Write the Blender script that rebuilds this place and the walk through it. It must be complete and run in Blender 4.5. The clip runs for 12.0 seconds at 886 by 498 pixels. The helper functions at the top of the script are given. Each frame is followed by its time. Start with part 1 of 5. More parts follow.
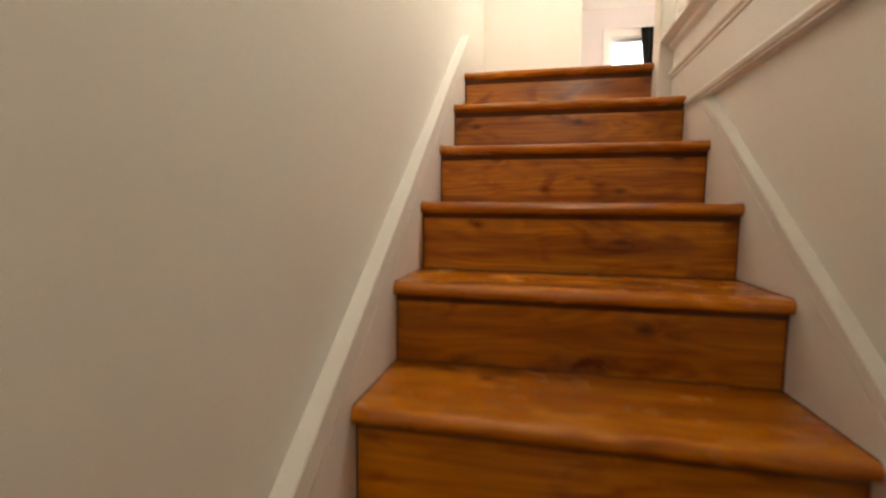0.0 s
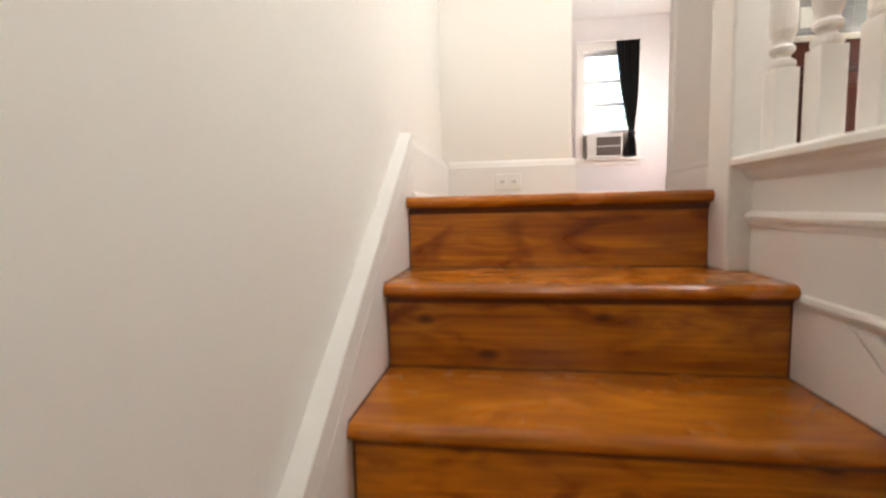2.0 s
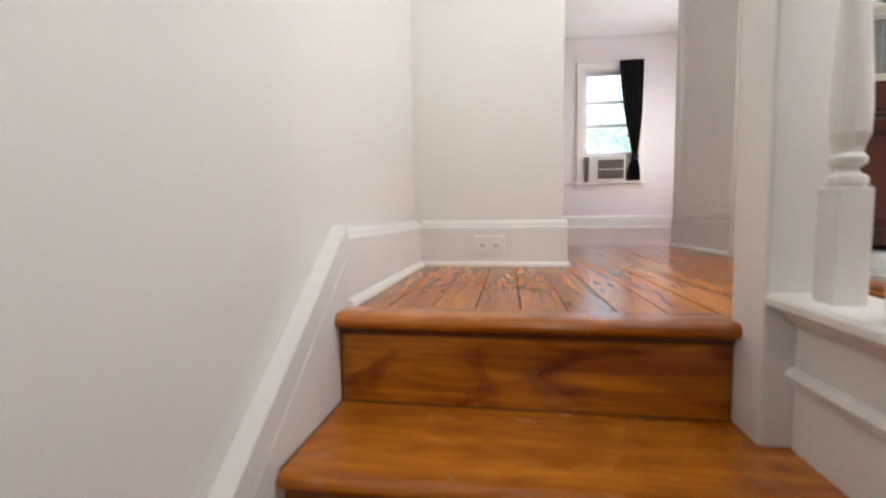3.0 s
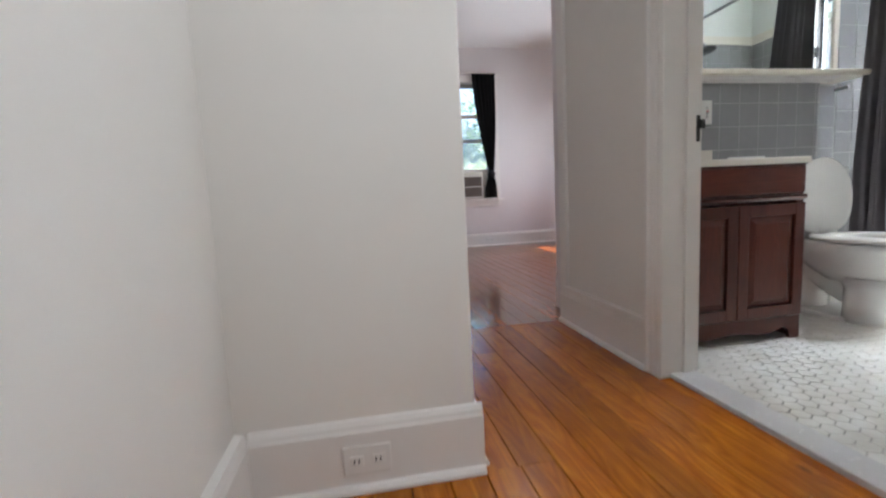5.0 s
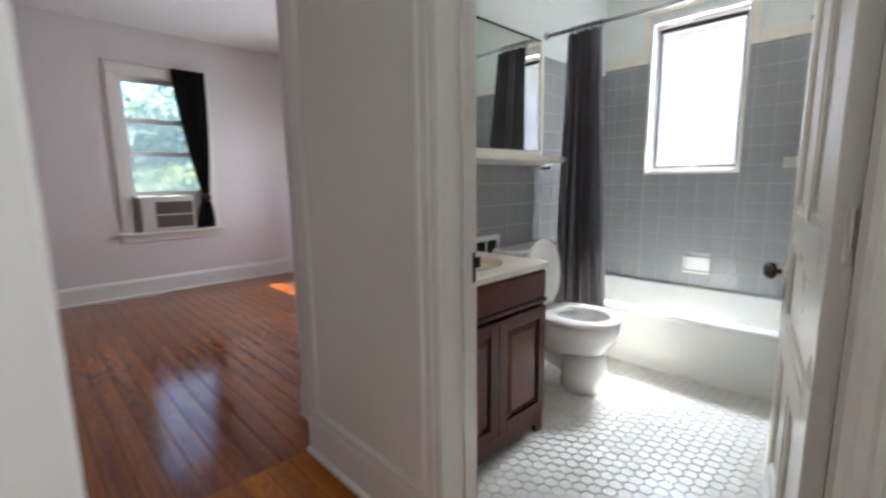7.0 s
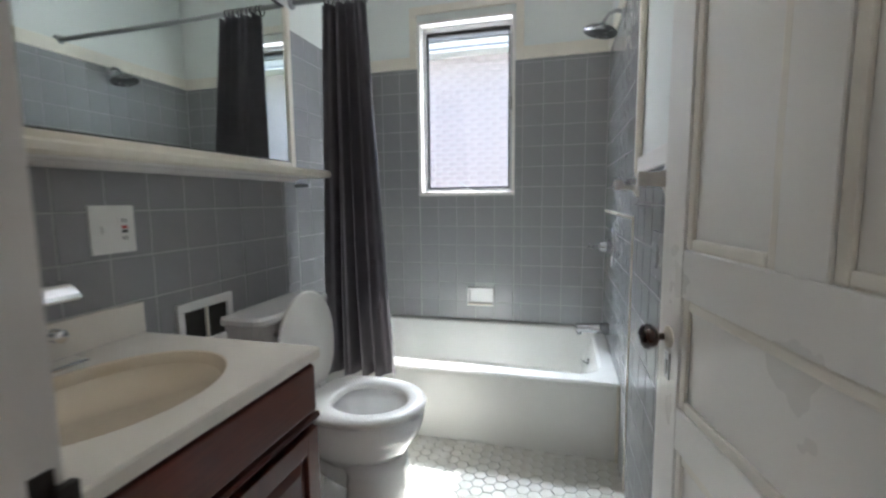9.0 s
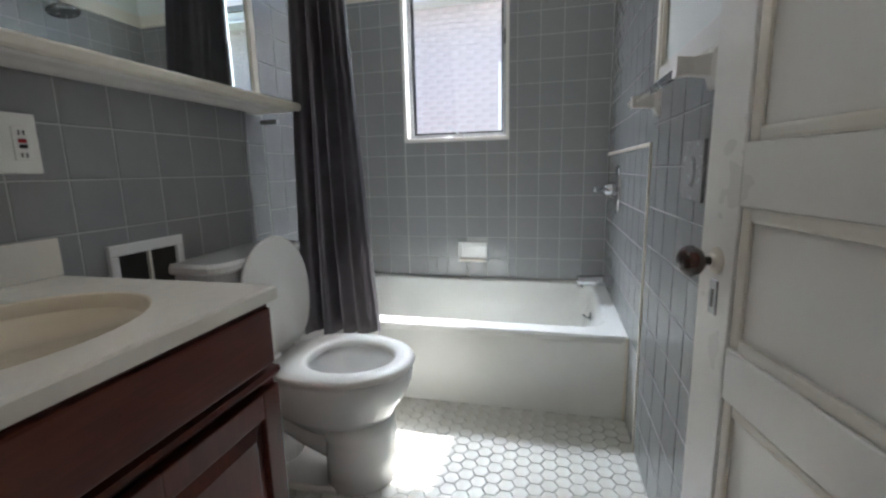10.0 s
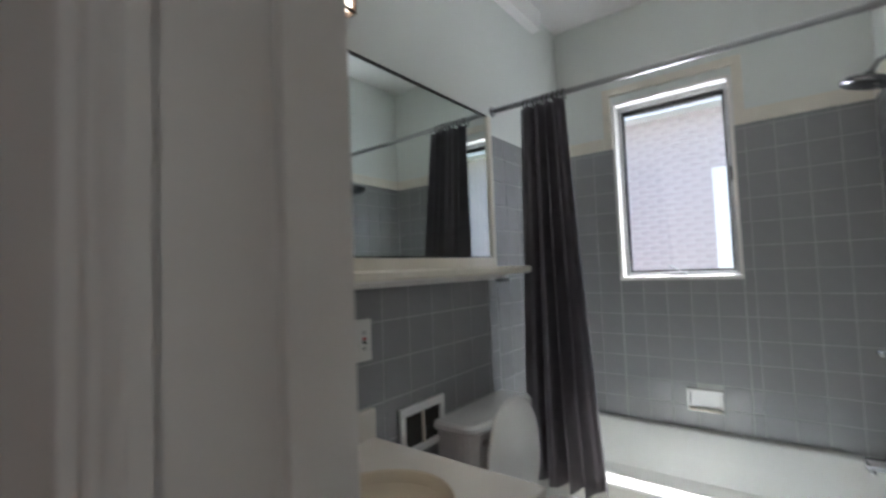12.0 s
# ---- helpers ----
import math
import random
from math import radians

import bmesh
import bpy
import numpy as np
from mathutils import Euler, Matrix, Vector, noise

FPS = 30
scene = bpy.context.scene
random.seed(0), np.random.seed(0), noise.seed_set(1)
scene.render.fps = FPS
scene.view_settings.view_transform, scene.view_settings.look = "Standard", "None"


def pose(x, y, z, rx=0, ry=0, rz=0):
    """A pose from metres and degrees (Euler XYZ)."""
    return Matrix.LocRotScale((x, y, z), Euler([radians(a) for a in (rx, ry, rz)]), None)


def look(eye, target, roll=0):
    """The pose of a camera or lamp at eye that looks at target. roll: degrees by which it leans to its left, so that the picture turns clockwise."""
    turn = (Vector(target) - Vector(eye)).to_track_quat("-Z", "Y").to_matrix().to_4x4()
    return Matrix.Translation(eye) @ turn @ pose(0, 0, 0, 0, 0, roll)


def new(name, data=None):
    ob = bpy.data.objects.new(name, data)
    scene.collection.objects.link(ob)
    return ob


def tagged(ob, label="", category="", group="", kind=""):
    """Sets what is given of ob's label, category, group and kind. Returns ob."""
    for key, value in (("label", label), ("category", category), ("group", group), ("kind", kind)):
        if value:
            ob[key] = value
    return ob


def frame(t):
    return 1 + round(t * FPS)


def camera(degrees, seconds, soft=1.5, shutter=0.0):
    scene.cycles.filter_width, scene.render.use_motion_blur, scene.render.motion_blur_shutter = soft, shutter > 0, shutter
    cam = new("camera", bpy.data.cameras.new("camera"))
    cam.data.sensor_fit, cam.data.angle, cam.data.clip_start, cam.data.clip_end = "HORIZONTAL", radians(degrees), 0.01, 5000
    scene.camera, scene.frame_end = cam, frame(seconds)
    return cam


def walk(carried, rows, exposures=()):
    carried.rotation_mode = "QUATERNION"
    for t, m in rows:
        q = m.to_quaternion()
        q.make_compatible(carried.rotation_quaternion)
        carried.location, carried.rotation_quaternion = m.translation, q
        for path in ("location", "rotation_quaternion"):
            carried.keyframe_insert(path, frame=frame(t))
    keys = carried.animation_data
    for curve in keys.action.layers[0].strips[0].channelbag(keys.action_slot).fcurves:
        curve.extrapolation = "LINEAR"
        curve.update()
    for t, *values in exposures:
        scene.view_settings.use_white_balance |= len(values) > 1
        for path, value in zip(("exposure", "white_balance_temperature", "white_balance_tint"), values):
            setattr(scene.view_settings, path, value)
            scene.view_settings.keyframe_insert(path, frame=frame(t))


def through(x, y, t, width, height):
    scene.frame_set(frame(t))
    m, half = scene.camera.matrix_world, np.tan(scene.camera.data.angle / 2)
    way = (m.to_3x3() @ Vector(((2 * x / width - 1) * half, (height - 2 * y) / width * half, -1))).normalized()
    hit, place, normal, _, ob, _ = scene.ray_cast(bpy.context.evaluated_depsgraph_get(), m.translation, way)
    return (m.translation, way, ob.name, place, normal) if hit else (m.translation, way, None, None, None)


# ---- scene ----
cam = camera(90.6, 12.0, soft=2.3, shutter=0.5)

PATH = [
    (0, (0.315, -1.916, -0.597), (-0.094, 0.034, -0.767), 0.6),
    (0.5, (0.278, -1.671, -0.467), (-0.04, 0.3, -0.58), -1.0),
    (1, (0.283, -1.451, -0.323), (0.144, 0.541, -0.432), 1.3),
    (1.5, (0.264, -1.295, -0.183), (-0.072, 0.669, -0.356), -0.1),
    (2, (0.262, -1.139, -0.031), (-0.025, 0.832, -0.215), -1.3),
    (2.5, (0.335, -0.98, 0.09), (0.114, 1.005, -0.006), -0.8),
    (3, (0.35, -0.831, 0.198), (0.05, 1.14, 0.048), -0.6),
    (3.5, (0.36, -0.657, 0.339), (0.333, 1.338, 0.193), -1.0),
    (3.7, (0.375, -0.606, 0.389), (0.425, 1.391, 0.274), -1.1),
    (5.3, (0.294, -0.044, 0.78), (0.753, 1.887, 0.54), -0.8),
    (5.5, (0.301, 0.004, 0.827), (0.822, 1.92, 0.587), 0.8),
    (5.6, (0.311, 0.015, 0.845), (0.793, 1.94, 0.594), 1.4),
    (6, (0.317, 0.129, 0.916), (0.825, 2.054, 0.725), 0.2),
    (6.2, (0.342, 0.158, 0.978), (0.981, 2.037, 0.73), -1.2),
    (6.5, (0.389, 0.203, 1.029), (1.313, 1.958, 0.766), -1.8),
    (7, (0.534, 0.402, 1.159), (1.915, 1.815, 0.852), -0.8),
    (7.5, (0.615, 0.499, 1.236), (2.162, 1.733, 0.943), -0.2),
    (7.7, (0.727, 0.603, 1.233), (2.381, 1.689, 0.947), -0.7),
    (9.3, (1.327, 0.876, 1.103), (3.261, 1.31, 0.834), -1.3),
    (9.5, (1.37, 0.894, 1.056), (3.306, 1.29, 0.745), -2.0),
    (10, (1.456, 0.909, 1.019), (3.368, 1.379, 0.666), -1.3),
    (10.5, (1.455, 0.918, 1.048), (3.315, 1.617, 0.823), -3.2),
    (11, (1.426, 0.947, 1.092), (3.238, 1.782, 0.968), -2.8),
    (11.5, (1.367, 0.975, 1.182), (3.093, 1.986, 1.173), -3.2),
    (12, (1.271, 0.982, 1.294), (2.852, 2.203, 1.39), -2.2),
]
walk(cam, [(t, look(e, g, r)) for t, e, g, r in PATH],
     [(0, 3.95, 8600, 12), (1.0, 4.05, 7800, 11), (2.5, 3.5, 6700, 12), (3.7, 3.0, 6300, 12), (5.3, 2.47, 6050, 13), (6.3, 2.4, 6300, 13), (7.7, 2.2, 5800, 10), (9.3, 1.66, 6000, 11), (10.4, 1.46, 6000, 11), (11, 1.32, 5950, 10), (12, 1.36, 6000, 12)])

# ---- world, sun and large lights ----
SUN_WAY = Vector((-1.0, 0.045, -1.43)).normalized()
world = bpy.data.worlds.new("world")
scene.world = world
world.use_nodes = True
wn = world.node_tree
sky = wn.nodes.new("ShaderNodeTexSky")
sky.sky_type = "NISHITA"
sky.sun_disc = False
sky.sun_elevation = math.asin(-SUN_WAY.z)
sky.sun_rotation = radians(92.6)
wn.nodes["Background"].inputs[1].default_value = 0.15
wn.links.new(sky.outputs[0], wn.nodes["Background"].inputs[0])

sun_data = bpy.data.lights.new("sun", "SUN")
sun_data.energy, sun_data.angle, sun_data.color = 5.0, radians(0.6), (1.0, 0.95, 0.87)
new("sun", sun_data).matrix_world = look(-SUN_WAY * 20, (0, 0, 0))


def area_lamp(name, eye, target, w, h, watts, color=(0.93, 0.97, 1.0), spread=180):
    """An added area lamp that stands in for daylight from outside the view."""
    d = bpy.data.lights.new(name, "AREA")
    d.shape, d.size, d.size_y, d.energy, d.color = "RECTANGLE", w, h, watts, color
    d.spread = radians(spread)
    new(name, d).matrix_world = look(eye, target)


# Added fill lamp in front of the solid end wall; no window there.
area_lamp("hall_end_fill", (1.0, -4.92, 1.45), (1.0, 0, 1.2), 0.7, 1.2, 1.7, (1.0, 0.95, 0.88))
# Added fill lamp on the closed east wall; no front room is built.
area_lamp("hall_side_fill", (1.33, -0.30, 1.35), (0.0, -0.1, 1.1), 0.8, 1.7, 4.6)
area_lamp("bedroom_side_window_light", (3.66, 4.9, 1.28), (0, 3.7, 1.35), 0.8, 0.75, 7.5, spread=140)
# Added fill lamp outside, above the window and out of view, boosting sky light.
area_lamp("bathroom_upper_fill", (4.75, 1.72, 3.05), (3.4, 1.28, 0.6), 1.1, 0.7, 80, (0.86, 0.93, 1.0))
# Added fill lamp outside below the sill, hidden, in place of ground bounce.
area_lamp("bathroom_lower_fill", (5.2, 1.74, 0.82), (2.6, 1.05, 2.0), 1.0, 0.5, 21, (0.97, 0.97, 1.0))


# ---- materials ----
def mat(name, base, rough=0.5, vary=0.08, scale=3.0, bump=0.05, fine=60.0, metal=0.0, coat=0.0, dirt=None):
    """A plain surface with a broad and a fine variation in colour, gloss and relief."""
    m = bpy.data.materials.new(name)
    m.use_nodes = True
    n, l = m.node_tree.nodes, m.node_tree.links
    b = n["Principled BSDF"]
    tc = n.new("ShaderNodeTexCoord")
    big = n.new("ShaderNodeTexNoise")
    big.inputs["Scale"].default_value, big.inputs["Detail"].default_value = scale, 4
    small = n.new("ShaderNodeTexNoise")
    small.inputs["Scale"].default_value, small.inputs["Detail"].default_value = fine, 3
    l.new(tc.outputs["Object"], big.inputs["Vector"])
    l.new(tc.outputs["Object"], small.inputs["Vector"])
    ramp = n.new("ShaderNodeValToRGB")
    lo = tuple(c * (1 - vary) for c in (dirt or base))
    ramp.color_ramp.elements[0].position, ramp.color_ramp.elements[0].color = 0.3, (*lo, 1)
    ramp.color_ramp.elements[1].position, ramp.color_ramp.elements[1].color = 0.65, (*base, 1)
    l.new(big.outputs["Fac"], ramp.inputs["Fac"])
    l.new(ramp.outputs["Color"], b.inputs["Base Color"])
    mr = n.new("ShaderNodeMapRange")
    mr.inputs["To Min"].default_value, mr.inputs["To Max"].default_value = max(0.02, rough - 0.08), min(1, rough + 0.08)
    l.new(small.outputs["Fac"], mr.inputs["Value"])
    l.new(mr.outputs["Result"], b.inputs["Roughness"])
    b.inputs["Metallic"].default_value = metal
    b.inputs["Coat Weight"].default_value = coat
    if bump:
        mix = n.new("ShaderNodeMath")
        mix.operation = "MULTIPLY_ADD"
        mix.inputs[1].default_value = 2.0
        l.new(big.outputs["Fac"], mix.inputs[0])
        l.new(small.outputs["Fac"], mix.inputs[2])
        bp = n.new("ShaderNodeBump")
        bp.inputs["Strength"].default_value, bp.inputs["Distance"].default_value = bump, 0.01
        l.new(mix.outputs[0], bp.inputs["Height"])
        l.new(bp.outputs["Normal"], b.inputs["Normal"])
    return m


def wood(name, dark, light, grain, rough=0.28, coat=0.3, knots=0.5, random_amount=1.0, spec=0.5, bands=0.0):
    """Varnished wood along one axis (0 x, 1 y, 2 z): arched year rings, pores, knots, stains, tone by piece."""
    m = bpy.data.materials.new(name)
    m.use_nodes = True
    n, l = m.node_tree.nodes, m.node_tree.links
    b = n["Principled BSDF"]
    tc, oi = n.new("ShaderNodeTexCoord"), n.new("ShaderNodeObjectInfo")
    comb = n.new("ShaderNodeCombineXYZ")
    for i in range(3):
        l.new(oi.outputs["Random"], comb.inputs[i])
    add = n.new("ShaderNodeVectorMath")
    add.operation = "MULTIPLY_ADD"
    add.inputs[1].default_value = (37.3, 51.1, 45.7)
    l.new(comb.outputs[0], add.inputs[0])
    l.new(tc.outputs["Object"], add.inputs[2])

    def stretched(along, across):
        v = n.new("ShaderNodeVectorMath")
        v.operation = "MULTIPLY"
        sc = [across] * 3
        sc[grain] = along
        v.inputs[1].default_value = sc
        l.new(add.outputs[0], v.inputs[0])
        return v.outputs[0]

    def noise(vec, detail, dist=0.0):
        t = n.new("ShaderNodeTexNoise")
        t.inputs["Scale"].default_value, t.inputs["Detail"].default_value, t.inputs["Distortion"].default_value = 1.0, detail, dist
        l.new(vec, t.inputs["Vector"])
        return t.outputs["Fac"]

    def math_node(op, x, y=None, z=None, clamp=False):
        t = n.new("ShaderNodeMath")
        t.operation, t.use_clamp = op, clamp
        for i, q in enumerate((x, y, z)):
            if q is None:
                continue
            if isinstance(q, (int, float)):
                t.inputs[i].default_value = q
            else:
                l.new(q, t.inputs[i])
        return t.outputs[0]

    vor = n.new("ShaderNodeTexVoronoi")
    vor.inputs["Scale"].default_value = 1.0
    l.new(stretched(7.5, 16.0), vor.inputs["Vector"])
    sep = n.new("ShaderNodeSeparateColor")
    l.new(vor.outputs["Color"], sep.inputs[0])
    chosen = math_node("GREATER_THAN", sep.outputs[0], 1.0 - 0.62 * knots)
    near = math_node("MULTIPLY", math_node("MULTIPLY_ADD", vor.outputs["Distance"], -2.4, 1.0, True), chosen)
    core = math_node("MULTIPLY", math_node("MULTIPLY_ADD", vor.outputs["Distance"], -7.0, 1.5, True), chosen)
    field = math_node("MULTIPLY_ADD", near, 0.09, noise(stretched(1.3, 8.5), 2.0))
    ring = math_node("MULTIPLY_ADD", math_node("SINE", math_node("MULTIPLY", field, 85.0)), 0.5, 0.5)
    pore = noise(stretched(5.0, 260.0), 4.0)
    stain = noise(stretched(5.0, 11.0), 5.0, 1.2)
    fac = math_node("MULTIPLY_ADD", ring, 0.24, math_node("MULTIPLY_ADD", pore, 1.0, -0.10), True)
    tone = n.new("ShaderNodeMix")
    tone.data_type = "RGBA"
    tone.inputs[6].default_value, tone.inputs[7].default_value = (*dark, 1), (*light, 1)
    l.new(fac, tone.inputs["Factor"])
    kr = n.new("ShaderNodeValToRGB")
    e = kr.color_ramp.elements
    e[0].position, e[0].color = 0.31, (1 - knots * 0.85, 1 - knots * 1.15, 1 - knots * 1.3, 1)
    e[1].position, e[1].color = 0.47, (1, 1, 1, 1)
    l.new(stain, kr.inputs["Fac"])
    mul = n.new("ShaderNodeMix")
    mul.data_type, mul.blend_type = "RGBA", "MULTIPLY"
    mul.inputs["Factor"].default_value = 1.0
    l.new(tone.outputs[2], mul.inputs[6])
    l.new(kr.outputs["Color"], mul.inputs[7])
    kn = n.new("ShaderNodeMix")
    kn.data_type = "RGBA"
    l.new(math_node("MULTIPLY", core, 0.85), kn.inputs["Factor"])
    l.new(mul.outputs[2], kn.inputs[6])
    kn.inputs[7].default_value = (dark[0] * 0.28, dark[1] * 0.30, dark[2] * 0.5, 1)
    br = n.new("ShaderNodeValToRGB")
    e = br.color_ramp.elements
    e[0].position, e[0].color = 0.36, (1 - bands * 0.62, 1 - bands * 0.80, 1 - bands * 0.9, 1)
    e[1].position, e[1].color = 0.58, (1, 1, 1, 1)
    l.new(noise(stretched(0.9, 15.0), 2.5, 0.4), br.inputs["Fac"])
    bd = n.new("ShaderNodeMix")
    bd.data_type, bd.blend_type = "RGBA", "MULTIPLY"
    bd.inputs["Factor"].default_value = 1.0
    l.new(kn.outputs[2], bd.inputs[6])
    l.new(br.outputs["Color"], bd.inputs[7])
    hsv = n.new("ShaderNodeHueSaturation")
    vr = n.new("ShaderNodeMapRange")
    vr.inputs["To Min"].default_value, vr.inputs["To Max"].default_value = 1 - 0.30 * random_amount, 1 + 0.20 * random_amount
    l.new(oi.outputs["Random"], vr.inputs["Value"])
    l.new(vr.outputs["Result"], hsv.inputs["Value"])
    l.new(bd.outputs[2], hsv.inputs["Color"])
    l.new(hsv.outputs["Color"], b.inputs["Base Color"])
    b.inputs["Specular IOR Level"].default_value = spec
    rr = n.new("ShaderNodeMapRange")
    rr.inputs["To Min"].default_value, rr.inputs["To Max"].default_value = rough - 0.04, rough + 0.07
    l.new(stain, rr.inputs["Value"])
    l.new(rr.outputs["Result"], b.inputs["Roughness"])
    b.inputs["Coat Weight"].default_value, b.inputs["Coat Roughness"].default_value = coat, 0.12
    bp = n.new("ShaderNodeBump")
    bp.inputs["Strength"].default_value, bp.inputs["Distance"].default_value = 0.006, 0.003
    l.new(stain, bp.inputs["Height"])
    l.new(bp.outputs["Normal"], b.inputs["Normal"])
    return m


def glass_mat(name, rough=0.0, tint=(1, 1, 1)):
    m = bpy.data.materials.new(name)
    m.use_nodes = True
    b = m.node_tree.nodes["Principled BSDF"]
    b.inputs["Base Color"].default_value = (*tint, 1)
    b.inputs["Roughness"].default_value, b.inputs["Transmission Weight"].default_value, b.inputs["IOR"].default_value = rough, 1.0, 1.45
    return m


WALL = mat("wall_paint", (0.765, 0.738, 0.685), 0.62, 0.03, 1.3, 0.025, 60)
WALL_BED = mat("bedroom_wall_paint", (0.73, 0.69, 0.685), 0.6, 0.03, 1.3, 0.02, 60)
WALL_BATH = mat("bathroom_wall_paint", (0.74, 0.77, 0.73), 0.45, 0.03, 1.5, 0.02, 60)
CEIL = mat("ceiling_paint", (0.82, 0.81, 0.79), 0.7, 0.03, 1.0, 0.06, 80)
TRIM = mat("gloss_trim_paint", (0.78, 0.755, 0.715), 0.48, 0.03, 3.0, 0.025, 35)
MOULDING_CREAM = mat("cream_shaded_moulding_paint", (0.79, 0.755, 0.67), 0.35, 0.06, 8.0, 0.04, 60)
TRIM_OLD = mat("aged_cream_trim_paint", (0.78, 0.735, 0.63), 0.35, 0.07, 9.0, 0.05, 60)
DOOR_WHITE = mat("door_paint", (0.80, 0.785, 0.74), 0.3, 0.02, 3.0, 0.005, 6)
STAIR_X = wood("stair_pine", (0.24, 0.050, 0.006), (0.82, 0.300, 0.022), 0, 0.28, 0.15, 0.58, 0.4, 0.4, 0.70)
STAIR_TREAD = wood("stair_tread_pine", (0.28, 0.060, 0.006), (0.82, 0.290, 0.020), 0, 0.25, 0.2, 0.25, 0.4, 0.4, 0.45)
STAIR_EDGE = wood("grime_and_shade_wood", (0.06, 0.016, 0.004), (0.16, 0.045, 0.009), 0, 0.45, 0.1, 0.4, 0.5)
BOARD_Y = wood("floor_pine", (0.25, 0.058, 0.007), (0.68, 0.240, 0.018), 1, 0.20, 0.0, 0.16, 0.7, 0.26, 0.40)
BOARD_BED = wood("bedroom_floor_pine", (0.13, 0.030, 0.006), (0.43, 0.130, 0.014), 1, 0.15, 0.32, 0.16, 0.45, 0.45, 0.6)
RAIL_WOOD = wood("handrail_wood", (0.05, 0.018, 0.006), (0.20, 0.075, 0.022), 1, 0.3, 0.4, 0.3)
CHERRY_Z = wood("cherry_cabinet", (0.058, 0.013, 0.007), (0.105, 0.024, 0.013), 2, 0.3, 0.12, 0.25, 1.0, 0.3)
CHERRY_X = wood("cherry_rail", (0.058, 0.013, 0.007), (0.105, 0.024, 0.013), 0, 0.3, 0.12, 0.25, 1.0, 0.3)
GAP = mat("dark_joint", (0.03, 0.017, 0.010), 0.9, 0.2, 20, 0.0)
TILE = mat("grey_wall_tile", (0.292, 0.295, 0.294), 0.16, 0.07, 5, 0.05, 25)
TILE_PALE = mat("faded_plate_glaze", (0.34, 0.345, 0.345), 0.25, 0.10, 25, 0.05)
GROUT = mat("pale_grout", (0.46, 0.46, 0.445), 0.85, 0.15, 12, 0.1)
HEX = mat("white_hex_tile", (0.74, 0.735, 0.69), 0.22, 0.08, 9, 0.04, 30, dirt=(0.65, 0.63, 0.56))
HEX_GROUT = mat("grimy_floor_grout", (0.47, 0.46, 0.42), 0.85, 0.25, 10, 0.1)
PORCELAIN = mat("white_porcelain", (0.80, 0.80, 0.78), 0.10, 0.02, 3, 0.0, coat=0.3)
ENAMEL = mat("tub_enamel", (0.80, 0.80, 0.76), 0.18, 0.04, 4, 0.02)
COUNTER = mat("cultured_marble_counter", (0.78, 0.735, 0.655), 0.22, 0.04, 5, 0.02)
BASIN = mat("bone_basin", (0.72, 0.62, 0.47), 0.2, 0.05, 4, 0.0)
CHROME = mat("chrome", (0.88, 0.88, 0.89), 0.07, 0.05, 8, 0.0, metal=1.0)
STEEL = mat("dull_steel", (0.42, 0.42, 0.42), 0.32, 0.1, 10, 0.0, metal=1.0)
DARK_METAL = mat("dark_metal", (0.045, 0.042, 0.04), 0.45, 0.2, 20, 0.0, metal=0.6)
KNOB_BROWN = mat("brown_mineral_knob", (0.055, 0.016, 0.009), 0.16, 0.4, 30, 0.0, coat=0.5)
PLASTIC = mat("white_plastic", (0.78, 0.77, 0.73), 0.35, 0.03, 8, 0.0)
RED_PLASTIC = mat("red_button", (0.45, 0.02, 0.02), 0.4, 0.05, 8, 0.0)
# Near-black, mostly for hollows drawn flat with their shade in the colour.
BLACK_HOLE = mat("dark_recess", (0.03, 0.026, 0.022), 0.8, 0.2, 10, 0.0)
CURTAIN_BLACK = mat("black_curtain_cloth", (0.012, 0.012, 0.014), 0.85, 0.3, 10, 0.15, 300)
CURTAIN_GREY = mat("charcoal_shower_curtain", (0.185, 0.172, 0.182), 0.42, 0.12, 4, 0.06, 200)
AC_BODY = mat("window_unit_plastic", (0.62, 0.60, 0.56), 0.45, 0.05, 6, 0.03)
AC_GRILLE = mat("brown_grille", (0.12, 0.095, 0.08), 0.55, 0.15, 10, 0.0)
ACCORDION = mat("accordion_panel", (0.74, 0.72, 0.66), 0.5, 0.05, 8, 0.0)
MARBLE = mat("marble_threshold", (0.66, 0.66, 0.65), 0.25, 0.12, 5, 0.0)
BRICK = mat("pale_pink_brick", (0.52, 0.455, 0.46), 0.85, 0.2, 2.0, 0.2, 40)
MORTAR = mat("brick_mortar", (0.57, 0.54, 0.54), 0.9, 0.1, 5, 0.1)
GUTTER = mat("white_fascia", (0.80, 0.80, 0.80), 0.5, 0.05, 3, 0.0)
SHINGLE = mat("roof_shingle", (0.20, 0.19, 0.19), 0.9, 0.2, 6, 0.2)
GRASS = mat("lawn", (0.07, 0.12, 0.03), 0.95, 0.4, 0.4, 0.2, 12)
BARK = mat("bark", (0.10, 0.075, 0.055), 0.9, 0.3, 6, 0.4, 20)
CABLE = mat("white_cable", (0.7, 0.68, 0.62), 0.5, 0.05, 8, 0.0)
# Copy of the chrome with a darker base, to dim its white reflections.
CHROME_DIM = mat("dim_chrome", (0.52, 0.52, 0.53), 0.10, 0.1, 10, 0.0, metal=1.0)
DARK_CHROME = mat("dark_chrome", (0.22, 0.22, 0.22), 0.25, 0.1, 10, 0.0, metal=1.0)
GLASS = glass_mat("window_glass")
CLEAR = glass_mat("clear_acrylic", 0.05, (0.95, 0.96, 0.95))


